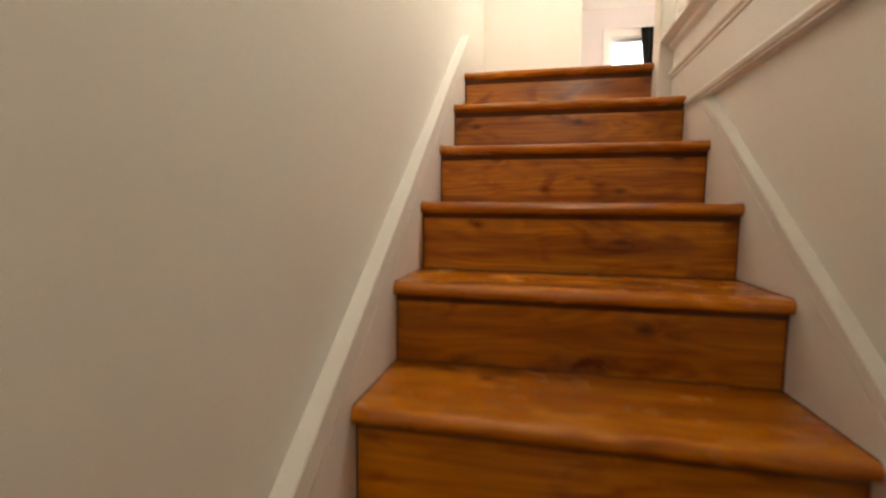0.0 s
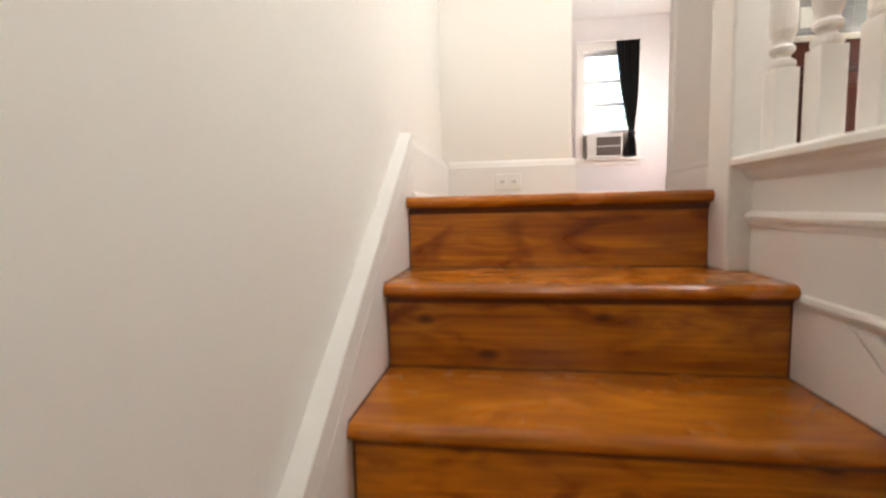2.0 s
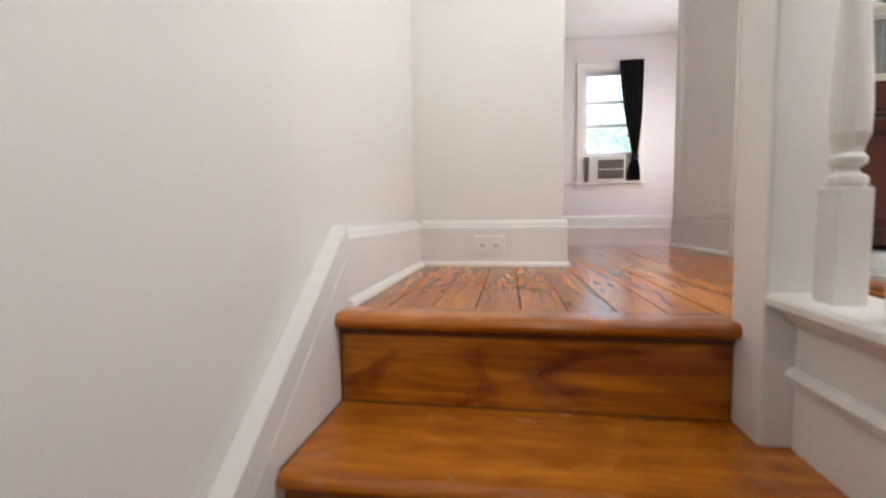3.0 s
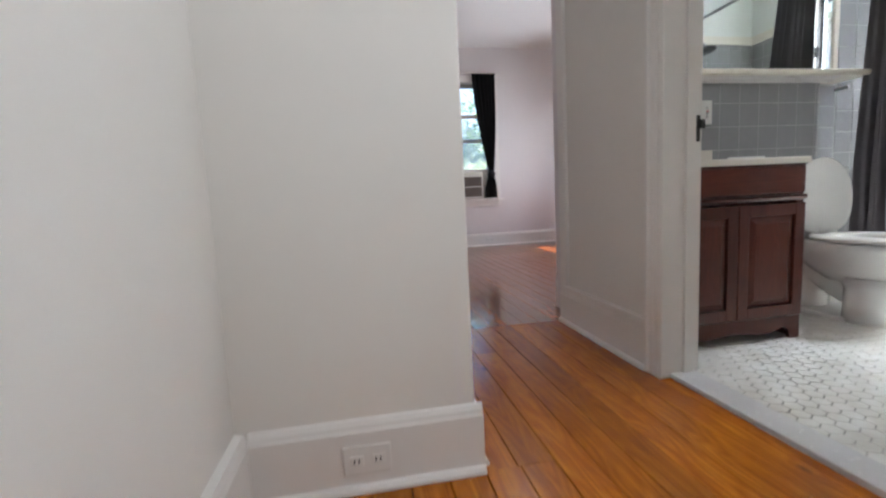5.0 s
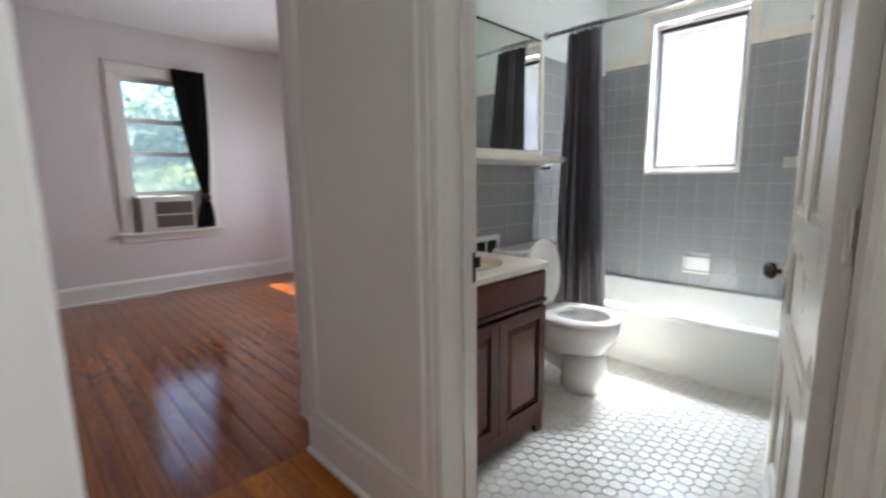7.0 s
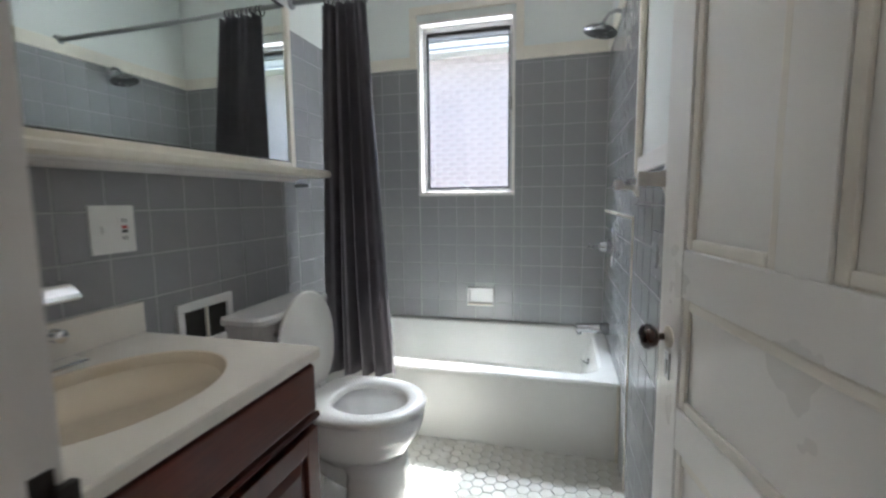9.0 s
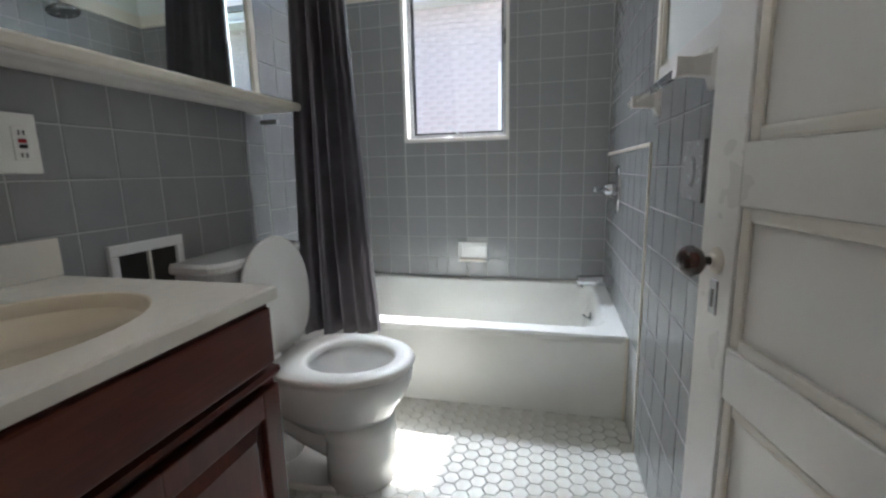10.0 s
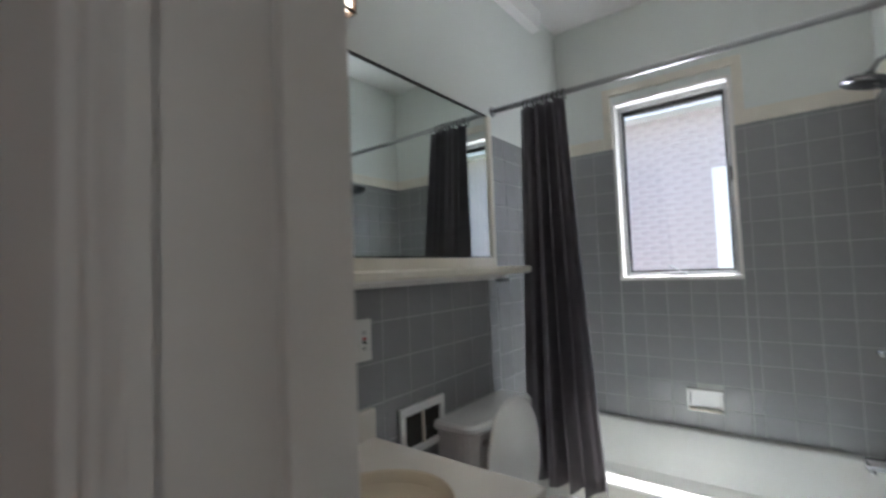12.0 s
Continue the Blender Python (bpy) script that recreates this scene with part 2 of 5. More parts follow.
def leaf_mat(name, base, through):
    """Thin leaves: light falls on them and shines through them."""
    m = bpy.data.materials.new(name)
    m.use_nodes = True
    n, l = m.node_tree.nodes, m.node_tree.links
    tc, no, ramp = n.new("ShaderNodeTexCoord"), n.new("ShaderNodeTexNoise"), n.new("ShaderNodeValToRGB")
    no.inputs["Scale"].default_value, no.inputs["Detail"].default_value = 1.1, 5
    l.new(tc.outputs["Object"], no.inputs["Vector"])
    ramp.color_ramp.elements[0].position, ramp.color_ramp.elements[0].color = 0.3, (*[c * 0.55 for c in base], 1)
    ramp.color_ramp.elements[1].position, ramp.color_ramp.elements[1].color = 0.7, (*base, 1)
    l.new(no.outputs["Fac"], ramp.inputs["Fac"])
    tr, mix = n.new("ShaderNodeBsdfTranslucent"), n.new("ShaderNodeMixShader")
    tr.inputs["Color"].default_value = (*through, 1)
    mix.inputs["Fac"].default_value = 0.45
    b = n["Principled BSDF"]
    b.inputs["Roughness"].default_value = 0.45
    l.new(ramp.outputs["Color"], b.inputs["Base Color"])
    l.new(b.outputs[0], mix.inputs[1])
    l.new(tr.outputs[0], mix.inputs[2])
    l.new(mix.outputs[0], n["Material Output"].inputs["Surface"])
    return m


LEAF = leaf_mat("tree_leaves", (0.12, 0.18, 0.08), (0.28, 0.40, 0.16))
LEAF_SUN = leaf_mat("sunlit_shrub_leaves", (0.20, 0.26, 0.08), (0.45, 0.55, 0.18))
MIRROR = bpy.data.materials.new("mirror_silver")
MIRROR.use_nodes = True
MIRROR.node_tree.nodes["Principled BSDF"].inputs["Metallic"].default_value = 1.0
MIRROR.node_tree.nodes["Principled BSDF"].inputs["Roughness"].default_value = 0.01
MIRROR.node_tree.nodes["Principled BSDF"].inputs["Base Color"].default_value = (0.71, 0.76, 0.74, 1)
LAMP_ON = bpy.data.materials.new("lit_lamp_glass")
LAMP_ON.use_nodes = True
LAMP_ON.node_tree.nodes["Principled BSDF"].inputs["Emission Color"].default_value = (1.0, 0.93, 0.82, 1)
LAMP_ON.node_tree.nodes["Principled BSDF"].inputs["Emission Strength"].default_value = 2.5

SCREEN = bpy.data.materials.new("insect_screen_mesh")
SCREEN.use_nodes = True
_n, _l = SCREEN.node_tree.nodes, SCREEN.node_tree.links
_see, _mesh, _mix = _n.new("ShaderNodeBsdfTransparent"), _n.new("ShaderNodeBsdfTranslucent"), _n.new("ShaderNodeMixShader")
_mesh.inputs["Color"].default_value = (0.62, 0.66, 0.68, 1)
_mix.inputs["Fac"].default_value = 0.24
_l.new(_see.outputs[0], _mix.inputs[1])
_l.new(_mesh.outputs[0], _mix.inputs[2])
_l.new(_mix.outputs[0], _n["Material Output"].inputs["Surface"])
VANITY_ON = bpy.data.materials.new("lit_vanity_glass")
VANITY_ON.use_nodes = True
VANITY_ON.node_tree.nodes["Principled BSDF"].inputs["Emission Color"].default_value = (1.0, 0.84, 0.64, 1)
VANITY_ON.node_tree.nodes["Principled BSDF"].inputs["Emission Strength"].default_value = 2.0
BRONZE = mat("dark_bronze", (0.10, 0.065, 0.045), 0.4, 0.2, 20, 0.0, metal=0.7)

# ---- building helpers ----
WORLD_AT = {}


def mesh_of(name, bm, material, smooth=False):
    bmesh.ops.recalc_face_normals(bm, faces=bm.faces)
    me = bpy.data.meshes.new(name)
    bm.to_mesh(me)
    bm.free()
    me.materials.append(material)
    if smooth:
        me.polygons.foreach_set("use_smooth", [True] * len(me.polygons))
    return me


def thing(name, at, label, category, group=""):
    """An Empty at the base of a thing, to carry its parts."""
    ob = new(name)
    ob.empty_display_size = 0.05
    ob.location = at
    WORLD_AT[ob] = Matrix.Translation(at)
    return tagged(ob, label, category, group)


def part(name, bm, material, parent, label="", smooth=False):
    """Links a bmesh, in world coordinates, as one mesh under a thing or part."""
    ob = new(name, mesh_of(name, bm, material, smooth))
    ob.parent = parent
    ob.matrix_parent_inverse = WORLD_AT.get(parent, Matrix()).inverted()
    return tagged(ob, label)


def solid(name, bm, material, label, category="", kind="", smooth=False, group=""):
    return tagged(new(name, mesh_of(name, bm, material, smooth)), label, category, group, kind)


def box(bm, x0, x1, y0, y1, z0, z1, bevel=0.0, seg=2, m=None):
    r = bmesh.ops.create_cube(bm, size=1.0)
    vs = r["verts"]
    for v in vs:
        v.co = Vector(((x0 + x1) / 2 + v.co.x * (x1 - x0), (y0 + y1) / 2 + v.co.y * (y1 - y0), (z0 + z1) / 2 + v.co.z * (z1 - z0)))
    if m is not None:
        bmesh.ops.transform(bm, matrix=m, verts=vs)
    if bevel:
        es = list({e for v in vs for e in v.link_edges})
        bmesh.ops.bevel(bm, geom=es, offset=bevel, segments=seg, affect="EDGES", profile=0.6)
    return bm


def B(*a, **k):
    return box(bmesh.new(), *a, **k)


def boxes(*rows, bevel=0.0):
    bm = bmesh.new()
    for r in rows:
        box(bm, *r, bevel=bevel)
    return bm


def lathe(profile, at, axis="Z", steps=20, bm=None):
    """Turns rows of (radius, height) about an axis through at."""
    bm = bm or bmesh.new()
    rings = []
    for r, h in profile:
        ring = []
        for i in range(steps):
            a = 2 * math.pi * i / steps
            c, s = r * math.cos(a), r * math.sin(a)
            p = {"Z": (c, s, h), "Y": (c, h, s), "X": (h, c, s)}[axis]
            ring.append(bm.verts.new(Vector(at) + Vector(p)))
        rings.append(ring)
    for a, b in zip(rings, rings[1:]):
        for i in range(steps):
            bm.faces.new((a[i], a[(i + 1) % steps], b[(i + 1) % steps], b[i]))
    bm.faces.new(rings[0][::-1])
    bm.faces.new(rings[-1])
    return bm


def prism(points, axis, a0, a1, bm=None):
    """A closed outline of 2D points, drawn out along an axis. axis X: (y, z); Y: (x, z); Z: (x, y)."""
    bm = bm or bmesh.new()

    def at(p, a):
        return {"X": (a, p[0], p[1]), "Y": (p[0], a, p[1]), "Z": (p[0], p[1], a)}[axis]
    lo = [bm.verts.new(at(p, a0)) for p in points]
    hi = [bm.verts.new(at(p, a1)) for p in points]
    k = len(points)
    for i in range(k):
        bm.faces.new((lo[i], lo[(i + 1) % k], hi[(i + 1) % k], hi[i]))
    bm.faces.new(lo[::-1])
    bm.faces.new(hi)
    return bm


def tube(path, r, steps=10, bm=None):
    """A round bar along a line of points."""
    bm = bm or bmesh.new()
    pts = [Vector(p) for p in path]
    rings = []
    for i, p in enumerate(pts):
        d = (pts[min(i + 1, len(pts) - 1)] - pts[max(i - 1, 0)]).normalized()
        q = d.to_track_quat("Z", "Y")
        rings.append([bm.verts.new(p + q @ Vector((r * math.cos(2 * math.pi * j / steps), r * math.sin(2 * math.pi * j / steps), 0))) for j in range(steps)])
    for a, b in zip(rings, rings[1:]):
        for j in range(steps):
            bm.faces.new((a[j], a[(j + 1) % steps], b[(j + 1) % steps], b[j]))
    bm.faces.new(rings[0][::-1])
    bm.faces.new(rings[-1])
    return bm


def loft(rings, bm=None, cap=True):
    """Skins a row of closed rings, each a list of points of one length."""
    bm = bm or bmesh.new()
    vs = [[bm.verts.new(p) for p in r] for r in rings]
    k = len(rings[0])
    for a, b in zip(vs, vs[1:]):
        for i in range(k):
            bm.faces.new((a[i], a[(i + 1) % k], b[(i + 1) % k], b[i]))
    if cap:
        bm.faces.new(vs[0][::-1])
        bm.faces.new(vs[-1])
    return bm


# ---- plan ----
RISE, RUN, STEPS = 0.19, 0.242, 14
LOW = -RISE * STEPS            # lower floor
CEIL_Z, BATH_CEIL = 2.72, 2.86
SOUTH = -5.0
BX = 1.365                     # hall face of the bathroom wall
BI = 1.50                      # its bathroom face
BED_Y = 5.90                   # bedroom window wall
TN = 1.99                      # tiled wall behind the vanity
AN = 2.12                      # tub alcove, north side
BS = 0.60                      # bathroom, south side
BE = 4.07                      # bathroom window wall
TUB_X = 3.186
WY0, WY1, WZ0, WZ1 = 1.150, 1.770, 1.200, 2.285   # bathroom window opening
DY0, DY1, DZ = 0.42, 1.250, 2.06                  # bathroom doorway
NX0, NX1, NZ0, NZ1 = 1.42, 2.15, 0.67, 2.255       # bedroom window opening

# ---- walls ----
solid("wall_stair_west", B(-0.16, -0.03, SOUTH, 0.905, LOW, CEIL_Z), WALL, "off-white painted plaster wall beside the stair", kind="structure")
solid("wall_landing_end", B(-0.16, 0.552, 0.905, 1.03, LOW, CEIL_Z, bevel=0.006), WALL, "off-white painted plaster wall at the stair head", kind="structure")
solid("wall_hall_west", B(0.43, 0.552, 1.03, 2.18, -0.2, CEIL_Z), WALL, "off-white painted plaster wall of the passage", kind="structure")
solid("wall_bath_door_south", B(BX, BI, SOUTH, DY0 - 0.02, -0.2, BATH_CEIL), WALL, "off-white painted hall wall beside the bathroom door", kind="structure")
solid("wall_bath_door_head", B(BX, BI, DY0 - 0.02, DY1 + 0.02, DZ + 0.02, BATH_CEIL), WALL, "off-white painted wall over the bathroom door", kind="structure")
solid("wall_bath_door_north", boxes((BX, BI, DY1 + 0.02, 2.09, -0.2, BATH_CEIL), (BX + 0.09, BI, 2.09, 2.24, -0.2, BATH_CEIL)), WALL, "off-white painted wall between bathroom and bedroom doors", kind="structure")
solid("wall_bath_north", B(BX + 0.09, BE + 0.16, 2.24, 2.36, -0.2, BATH_CEIL), WALL_BED, "painted partition between bathroom and bedroom", kind="structure")
solid("wall_bath_north_upper", B(BI, BE, AN, 2.24, -0.02, BATH_CEIL), WALL_BATH, "white painted bathroom wall above grey tile", kind="structure")
solid("wall_bath_wainscot", B(BI, 2.90, TN + 0.0017, AN - 0.002, -0.02, 1.262), GROUT, "tiled lower bathroom wall behind the vanity", kind="structure")
solid("wall_bath_south", B(2.40, BE, BS - 0.13, BS - 0.008, -0.02, BATH_CEIL), WALL_BATH, "white painted bathroom wall above grey tile", kind="structure")
solid("wall_bath_south_door", boxes((BI, 2.40, 0.26, 0.36, -0.02, BATH_CEIL), (2.386, 2.3995, 0.36, BS - 0.008, -0.02, BATH_CEIL)), WALL_BATH, "white painted bathroom wall behind the door", kind="structure")
solid("wall_bath_east", boxes((BE + 0.008, BE + 0.17, 0.40, WY0, -3.0, BATH_CEIL), (BE + 0.008, BE + 0.17, WY1, 2.36, -3.0, BATH_CEIL), (BE + 0.008, BE + 0.17, WY0, WY1, -3.0, WZ0), (BE + 0.008, BE + 0.17, WY0, WY1, WZ1, BATH_CEIL)), WALL_BATH, "white painted bathroom window wall above grey tile", kind="structure")
solid("wall_bedroom_south", B(-1.5, 0.43, 2.06, 2.18, -0.2, CEIL_Z), WALL_BED, "pale painted bedroom wall", kind="structure")
solid("wall_bedroom_north", boxes((-1.62, NX0, BED_Y, BED_Y + 0.16, -3.0, CEIL_Z), (NX1, 3.72, BED_Y, BED_Y + 0.16, -3.0, CEIL_Z), (NX0, NX1, BED_Y, BED_Y + 0.16, -3.0, NZ0), (NX0, NX1, BED_Y, BED_Y + 0.16, NZ1, CEIL_Z)), WALL_BED, "pale pinkish white bedroom window wall", kind="structure")
EY0, EY1, EZ0, EZ1 = 4.45, 5.35, 0.85, 1.70
solid("wall_bedroom_east", boxes((3.56, 3.72, 2.36, EY0, -3.0, CEIL_Z), (3.56, 3.72, EY1, BED_Y, -3.0, CEIL_Z), (3.56, 3.72, EY0, EY1, -3.0, EZ0), (3.56, 3.72, EY0, EY1, EZ1, CEIL_Z)), WALL_BED, "pale painted bedroom wall with a window", kind="structure")
solid("wall_bedroom_west", B(-1.62, -1.5, 2.06, BED_Y, -3.0, CEIL_Z), WALL_BED, "pale painted bedroom wall", kind="structure")
solid("wall_hall_south", B(-0.16, BI, SOUTH - 0.12, SOUTH, LOW, CEIL_Z), WALL, "off-white painted end wall of the hall", kind="structure")
solid("wall_stair_east", B(0.832, 0.95, SOUTH, -0.10, LOW, -0.235), WALL, "off-white painted plaster wall under the hall floor", kind="structure")
solid("ceiling_hall", B(-0.16, BX, SOUTH, 2.24, CEIL_Z, CEIL_Z + 0.1), CEIL, "white painted hall ceiling", kind="structure")
solid("ceiling_bedroom", B(-1.62, 3.72, 2.06, BED_Y + 0.16, CEIL_Z + 0.002, CEIL_Z + 0.12), CEIL, "white painted bedroom ceiling", kind="structure")
solid("ceiling_bathroom", B(BX, BE + 0.17, 0.26, 2.24, BATH_CEIL, BATH_CEIL + 0.1), CEIL, "white painted bathroom ceiling", kind="structure")
solid("floor_lower_hall", B(-0.16, 0.95, SOUTH, 0.0, LOW - 0.1, LOW), BOARD_Y, "varnished wooden floor at the stair foot", kind="structure")
FLOOR = solid("floor", boxes((-0.03, 0.86, 0.055, 2.09, -0.16, -0.022), (0.86, BX, SOUTH, 2.09, -0.16, -0.022), (-1.5, 3.56, 2.09, BED_Y, -0.16, -0.022)), GAP, "orange varnished pine floorboards", kind="structure")
BFLOOR = solid("floor_bathroom", B(BX + 0.05, BE, 0.30, 2.24, -0.12, 0.006), HEX_GROUT, "white hexagonal tile bathroom floor with grimy joints", kind="structure")


# ---- stair ----
def nosing_tread(x0, x1, yf, yb, z, t=0.030):
    """A tread with a rounded front edge."""
    r = t / 2
    pts = [(yb, z), (yb, z - t)]
    for i in range(7):
        a = -math.pi / 2 - math.pi * i / 6
        pts.append((yf + r + r * math.cos(a), z - r + r * math.sin(a)))
    return prism(pts, "X", x0, x1)


stair = thing("staircase", (0.4, -1.6, LOW), "steep orange varnished pine stair between white painted strings", "staircase")
for k in range(1, STEPS):
    y, z = -RUN * k, -RISE * k
    part("tread", nosing_tread(0.001, 0.8095, y, y + RUN + 0.036, z), STAIR_TREAD, stair)
for k in range(0, STEPS):
    y, z = -RUN * k, -RISE * k
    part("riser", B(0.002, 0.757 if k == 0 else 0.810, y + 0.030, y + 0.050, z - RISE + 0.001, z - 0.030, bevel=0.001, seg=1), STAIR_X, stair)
    # The cove's dark wood colour holds the nosing's shade as well as dirt.
    part("cove", prism([(y + 0.030, z - 0.030), (y + 0.030, z - 0.046), (y + 0.024, z - 0.044), (y + 0.016, z - 0.030)], "X", 0.004, 0.755 if k == 0 else 0.808), STAIR_EDGE, stair, "cove under the nosing, coloured dark for grime and shade")
    zb = z - RISE
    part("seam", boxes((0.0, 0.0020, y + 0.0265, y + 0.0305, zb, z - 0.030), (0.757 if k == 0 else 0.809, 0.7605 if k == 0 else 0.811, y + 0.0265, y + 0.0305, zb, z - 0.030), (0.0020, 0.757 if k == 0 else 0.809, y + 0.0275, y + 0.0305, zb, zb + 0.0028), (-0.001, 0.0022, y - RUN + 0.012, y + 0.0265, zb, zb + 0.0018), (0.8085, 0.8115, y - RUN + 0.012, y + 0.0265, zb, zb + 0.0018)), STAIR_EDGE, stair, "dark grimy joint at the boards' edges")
part("landing_nosing", nosing_tread(0.0, 0.76, 0.0, 0.085, 0.001), STAIR_TREAD, stair)
S = RISE / RUN
# skirt boards follow the pitch; their top carries a moulding
for side, x0, x1, xm, y1 in (("west", -0.03, -0.001, 0.017, 0.075), ("east", 0.811, 0.834, 0.032, -0.385)):
    yb = -RUN * STEPS

    def zt(yy):
        return yy * S + xm
    yt = y1 if side == "west" else -0.2
    part("skirt_board", prism([(yt, zt(yt) + 0.05), (yt, zt(yt) - 0.42), (yb, zt(yb) - 0.42), (yb, zt(yb) + 0.05)], "X", x0, x1), TRIM, stair, "white painted stair skirt board")
    wide = 0.105 if side == "west" else 0.058
    for f0, f1, w in ((0.0, 0.36, 0.0035), (0.44, 1.0, 0.0055)):
        xa, xb = (x0, x1 + w) if side == "west" else (x0 - w, x1)
        ends = (y1, y1) if side == "west" else ((-0.238 - xm - wide * f1) / S, (-0.238 - xm - wide * f0) / S)
        bm = prism([(ends[0], zt(ends[0]) + wide * f1), (ends[1], zt(ends[1]) + wide * f0), (yb, zt(yb) + wide * f0), (yb, zt(yb) + wide * f1)], "X", xa, xb)
        bmesh.ops.bevel(bm, geom=list(bm.edges), offset=0.0018, segments=2, affect="EDGES")
        part("skirt_moulding", bm, TRIM, stair)


# ---- balustrade along the hall edge ----
rail = thing("balustrade", (0.81, -0.3, -0.2), "white painted balustrade with turned balusters and brown handrail", "balustrade")
part("newel_post", boxes((0.757, 0.848, -0.060, 0.045, -0.19, 0.86), bevel=0.007), TRIM, rail)
part("newel_cap", loft([[(0.745, -0.075, 0.86), (0.87, -0.075, 0.86), (0.87, 0.06, 0.86), (0.745, 0.06, 0.86)], [(0.745, -0.075, 0.88), (0.87, -0.075, 0.88), (0.87, 0.06, 0.88), (0.745, 0.06, 0.88)], [(0.785, -0.028, 0.91), (0.82, -0.028, 0.91), (0.82, 0.012, 0.91), (0.785, 0.012, 0.91)]]), TRIM, rail)
part("fascia", B(0.808, 0.86, SOUTH, -0.060, -0.235, 0.03), TRIM, rail)
cap_profile = [(0.766, 0.068), (0.760, 0.062), (0.760, 0.050), (0.770, 0.045), (0.780, 0.044), (0.788, 0.036), (0.792, 0.026), (0.800, 0.020), (0.807, 0.014), (0.90, 0.014), (0.90, 0.068)]
part("curb_cap", prism(cap_profile, "Y", SOUTH, -0.058), TRIM, rail)
part("fascia_moulding", prism([(0.809, -0.052), (0.800, -0.055), (0.793, -0.064), (0.795, -0.072), (0.802, -0.077), (0.803, -0.086), (0.809, -0.088)], "Y", SOUTH, -0.060), TRIM, rail)
part("fascia_bead", prism([(0.809, -0.205), (0.802, -0.209), (0.799, -0.218), (0.802, -0.227), (0.809, -0.232)], "Y", SOUTH, -0.25), TRIM, rail)


def baluster(y):
    q = 0.815
    bm = B(q - 0.022, q + 0.022, y - 0.022, y + 0.022, 0.068, 0.232, bevel=0.003)
    prof = [(0.020, 0.230), (0.024, 0.238), (0.0235, 0.246), (0.014, 0.253), (0.014, 0.258), (0.021, 0.265), (0.0225, 0.272), (0.017, 0.279), (0.0175, 0.286),
            (0.0235, 0.305), (0.0245, 0.330), (0.023, 0.375), (0.019, 0.44), (0.0155, 0.495), (0.015, 0.503), (0.022, 0.510), (0.023, 0.517), (0.016, 0.525), (0.0155, 0.535), (0.021, 0.550), (0.0215, 0.565), (0.017, 0.58), (0.016, 0.612)]
    return lathe(prof, (q, y, 0), bm=bm)


for i in range(38):
    part("baluster", baluster(-0.135 - 0.127 * i), TRIM, rail)
rail_profile = [(-0.027, 0.0), (0.027, 0.0), (0.030, 0.014), (0.036, 0.026), (0.034, 0.044), (0.018, 0.056), (0.0, 0.059), (-0.018, 0.056), (-0.034, 0.044), (-0.036, 0.026), (-0.030, 0.014)]
rail_line = [(SOUTH, 0.598), (-0.6, 0.598), (-0.35, 0.598), (-0.25, 0.599), (-0.19, 0.603), (-0.14, 0.611), (-0.10, 0.624), (-0.055, 0.645)]
part("handrail", loft([[(0.815 + a, yy, zz + b) for a, b in rail_profile] for yy, zz in rail_line]), RAIL_WOOD, rail, "brown varnished wooden handrail")
part("newel_hook", tube([(0.760 - 0.020 * math.sin(math.pi * i / 10), -0.01, 0.665 - 0.022 * math.cos(math.pi * i / 10)) for i in range(11)], 0.0045), TRIM, rail, "white painted metal hook on the newel")

# ---- baseboards ----
BASE_PROFILE = [(0.0, 0.0), (0.018, 0.0), (0.018, 0.150), (0.014, 0.158), (0.012, 0.166), (0.006, 0.176), (0.0, 0.180)]


def baseboard(axis, face, out, a0, a1, h=1.0, deep=0.0):
    """A moulded baseboard with a shoe strip; face: the wall's plane; out: +1 or -1."""
    pts = [(face + out * (d + (deep if d else 0.0)), z * h) for d, z in BASE_PROFILE]
    bm = prism(pts, "Y" if axis == "x" else "X", a0, a1)
    shoe = [(face + out * (d + deep), z) for d, z in ((0.017, 0.0), (0.034, 0.0), (0.033, 0.008), (0.027, 0.016), (0.017, 0.019))]
    prism(shoe, "Y" if axis == "x" else "X", a0, a1, bm)
    return solid("baseboard", bm, TRIM, "tall white painted baseboard with shoe moulding", kind="structure")


baseboard("x", -0.03, 1, 0.073, 0.905, deep=0.012)
baseboard("y", 0.905, -1, 0.0, 0.569)
baseboard("x", 0.552, 1, 0.906, 2.18)
baseboard("x", BX, -1, 1.335, 2.09)
baseboard("x", BX, -1, SOUTH, 0.30)
baseboard("y", BED_Y, -1, -1.5, 3.56, 1.0)
baseboard("x", 3.56, -1, 2.36, BED_Y)
baseboard("y", 2.36, 1, BX + 0.09, 3.54)


def outlet(name, at, axis, label):
    x, y, z = at
    t = thing(name, (x, y, z - 0.035), label, "outlet")
    if axis == "y":
        part("plate", B(x - 0.058, x + 0.058, y - 0.006, y, z - 0.036, z + 0.036, bevel=0.003), PLASTIC, t)
        for d in (-0.026, 0.026):
            part("socket", B(x + d - 0.017, x + d + 0.017, y - 0.009, y - 0.006, z - 0.013, z + 0.013, bevel=0.002), PLASTIC, t)
            part("slot", boxes((x + d - 0.007, x + d - 0.004, y - 0.0095, y - 0.009, z - 0.006, z + 0.006), (x + d + 0.004, x + d + 0.007, y - 0.0095, y - 0.009, z - 0.006, z + 0.006)), BLACK_HOLE, t)
    return t


outlet("wall_outlet", (0.272, 0.887, 0.083), "y", "white double outlet set sideways in the baseboard")
outlet("wall_outlet", (2.08, BED_Y - 0.018, 0.085), "y", "white double outlet in the bedroom baseboard")


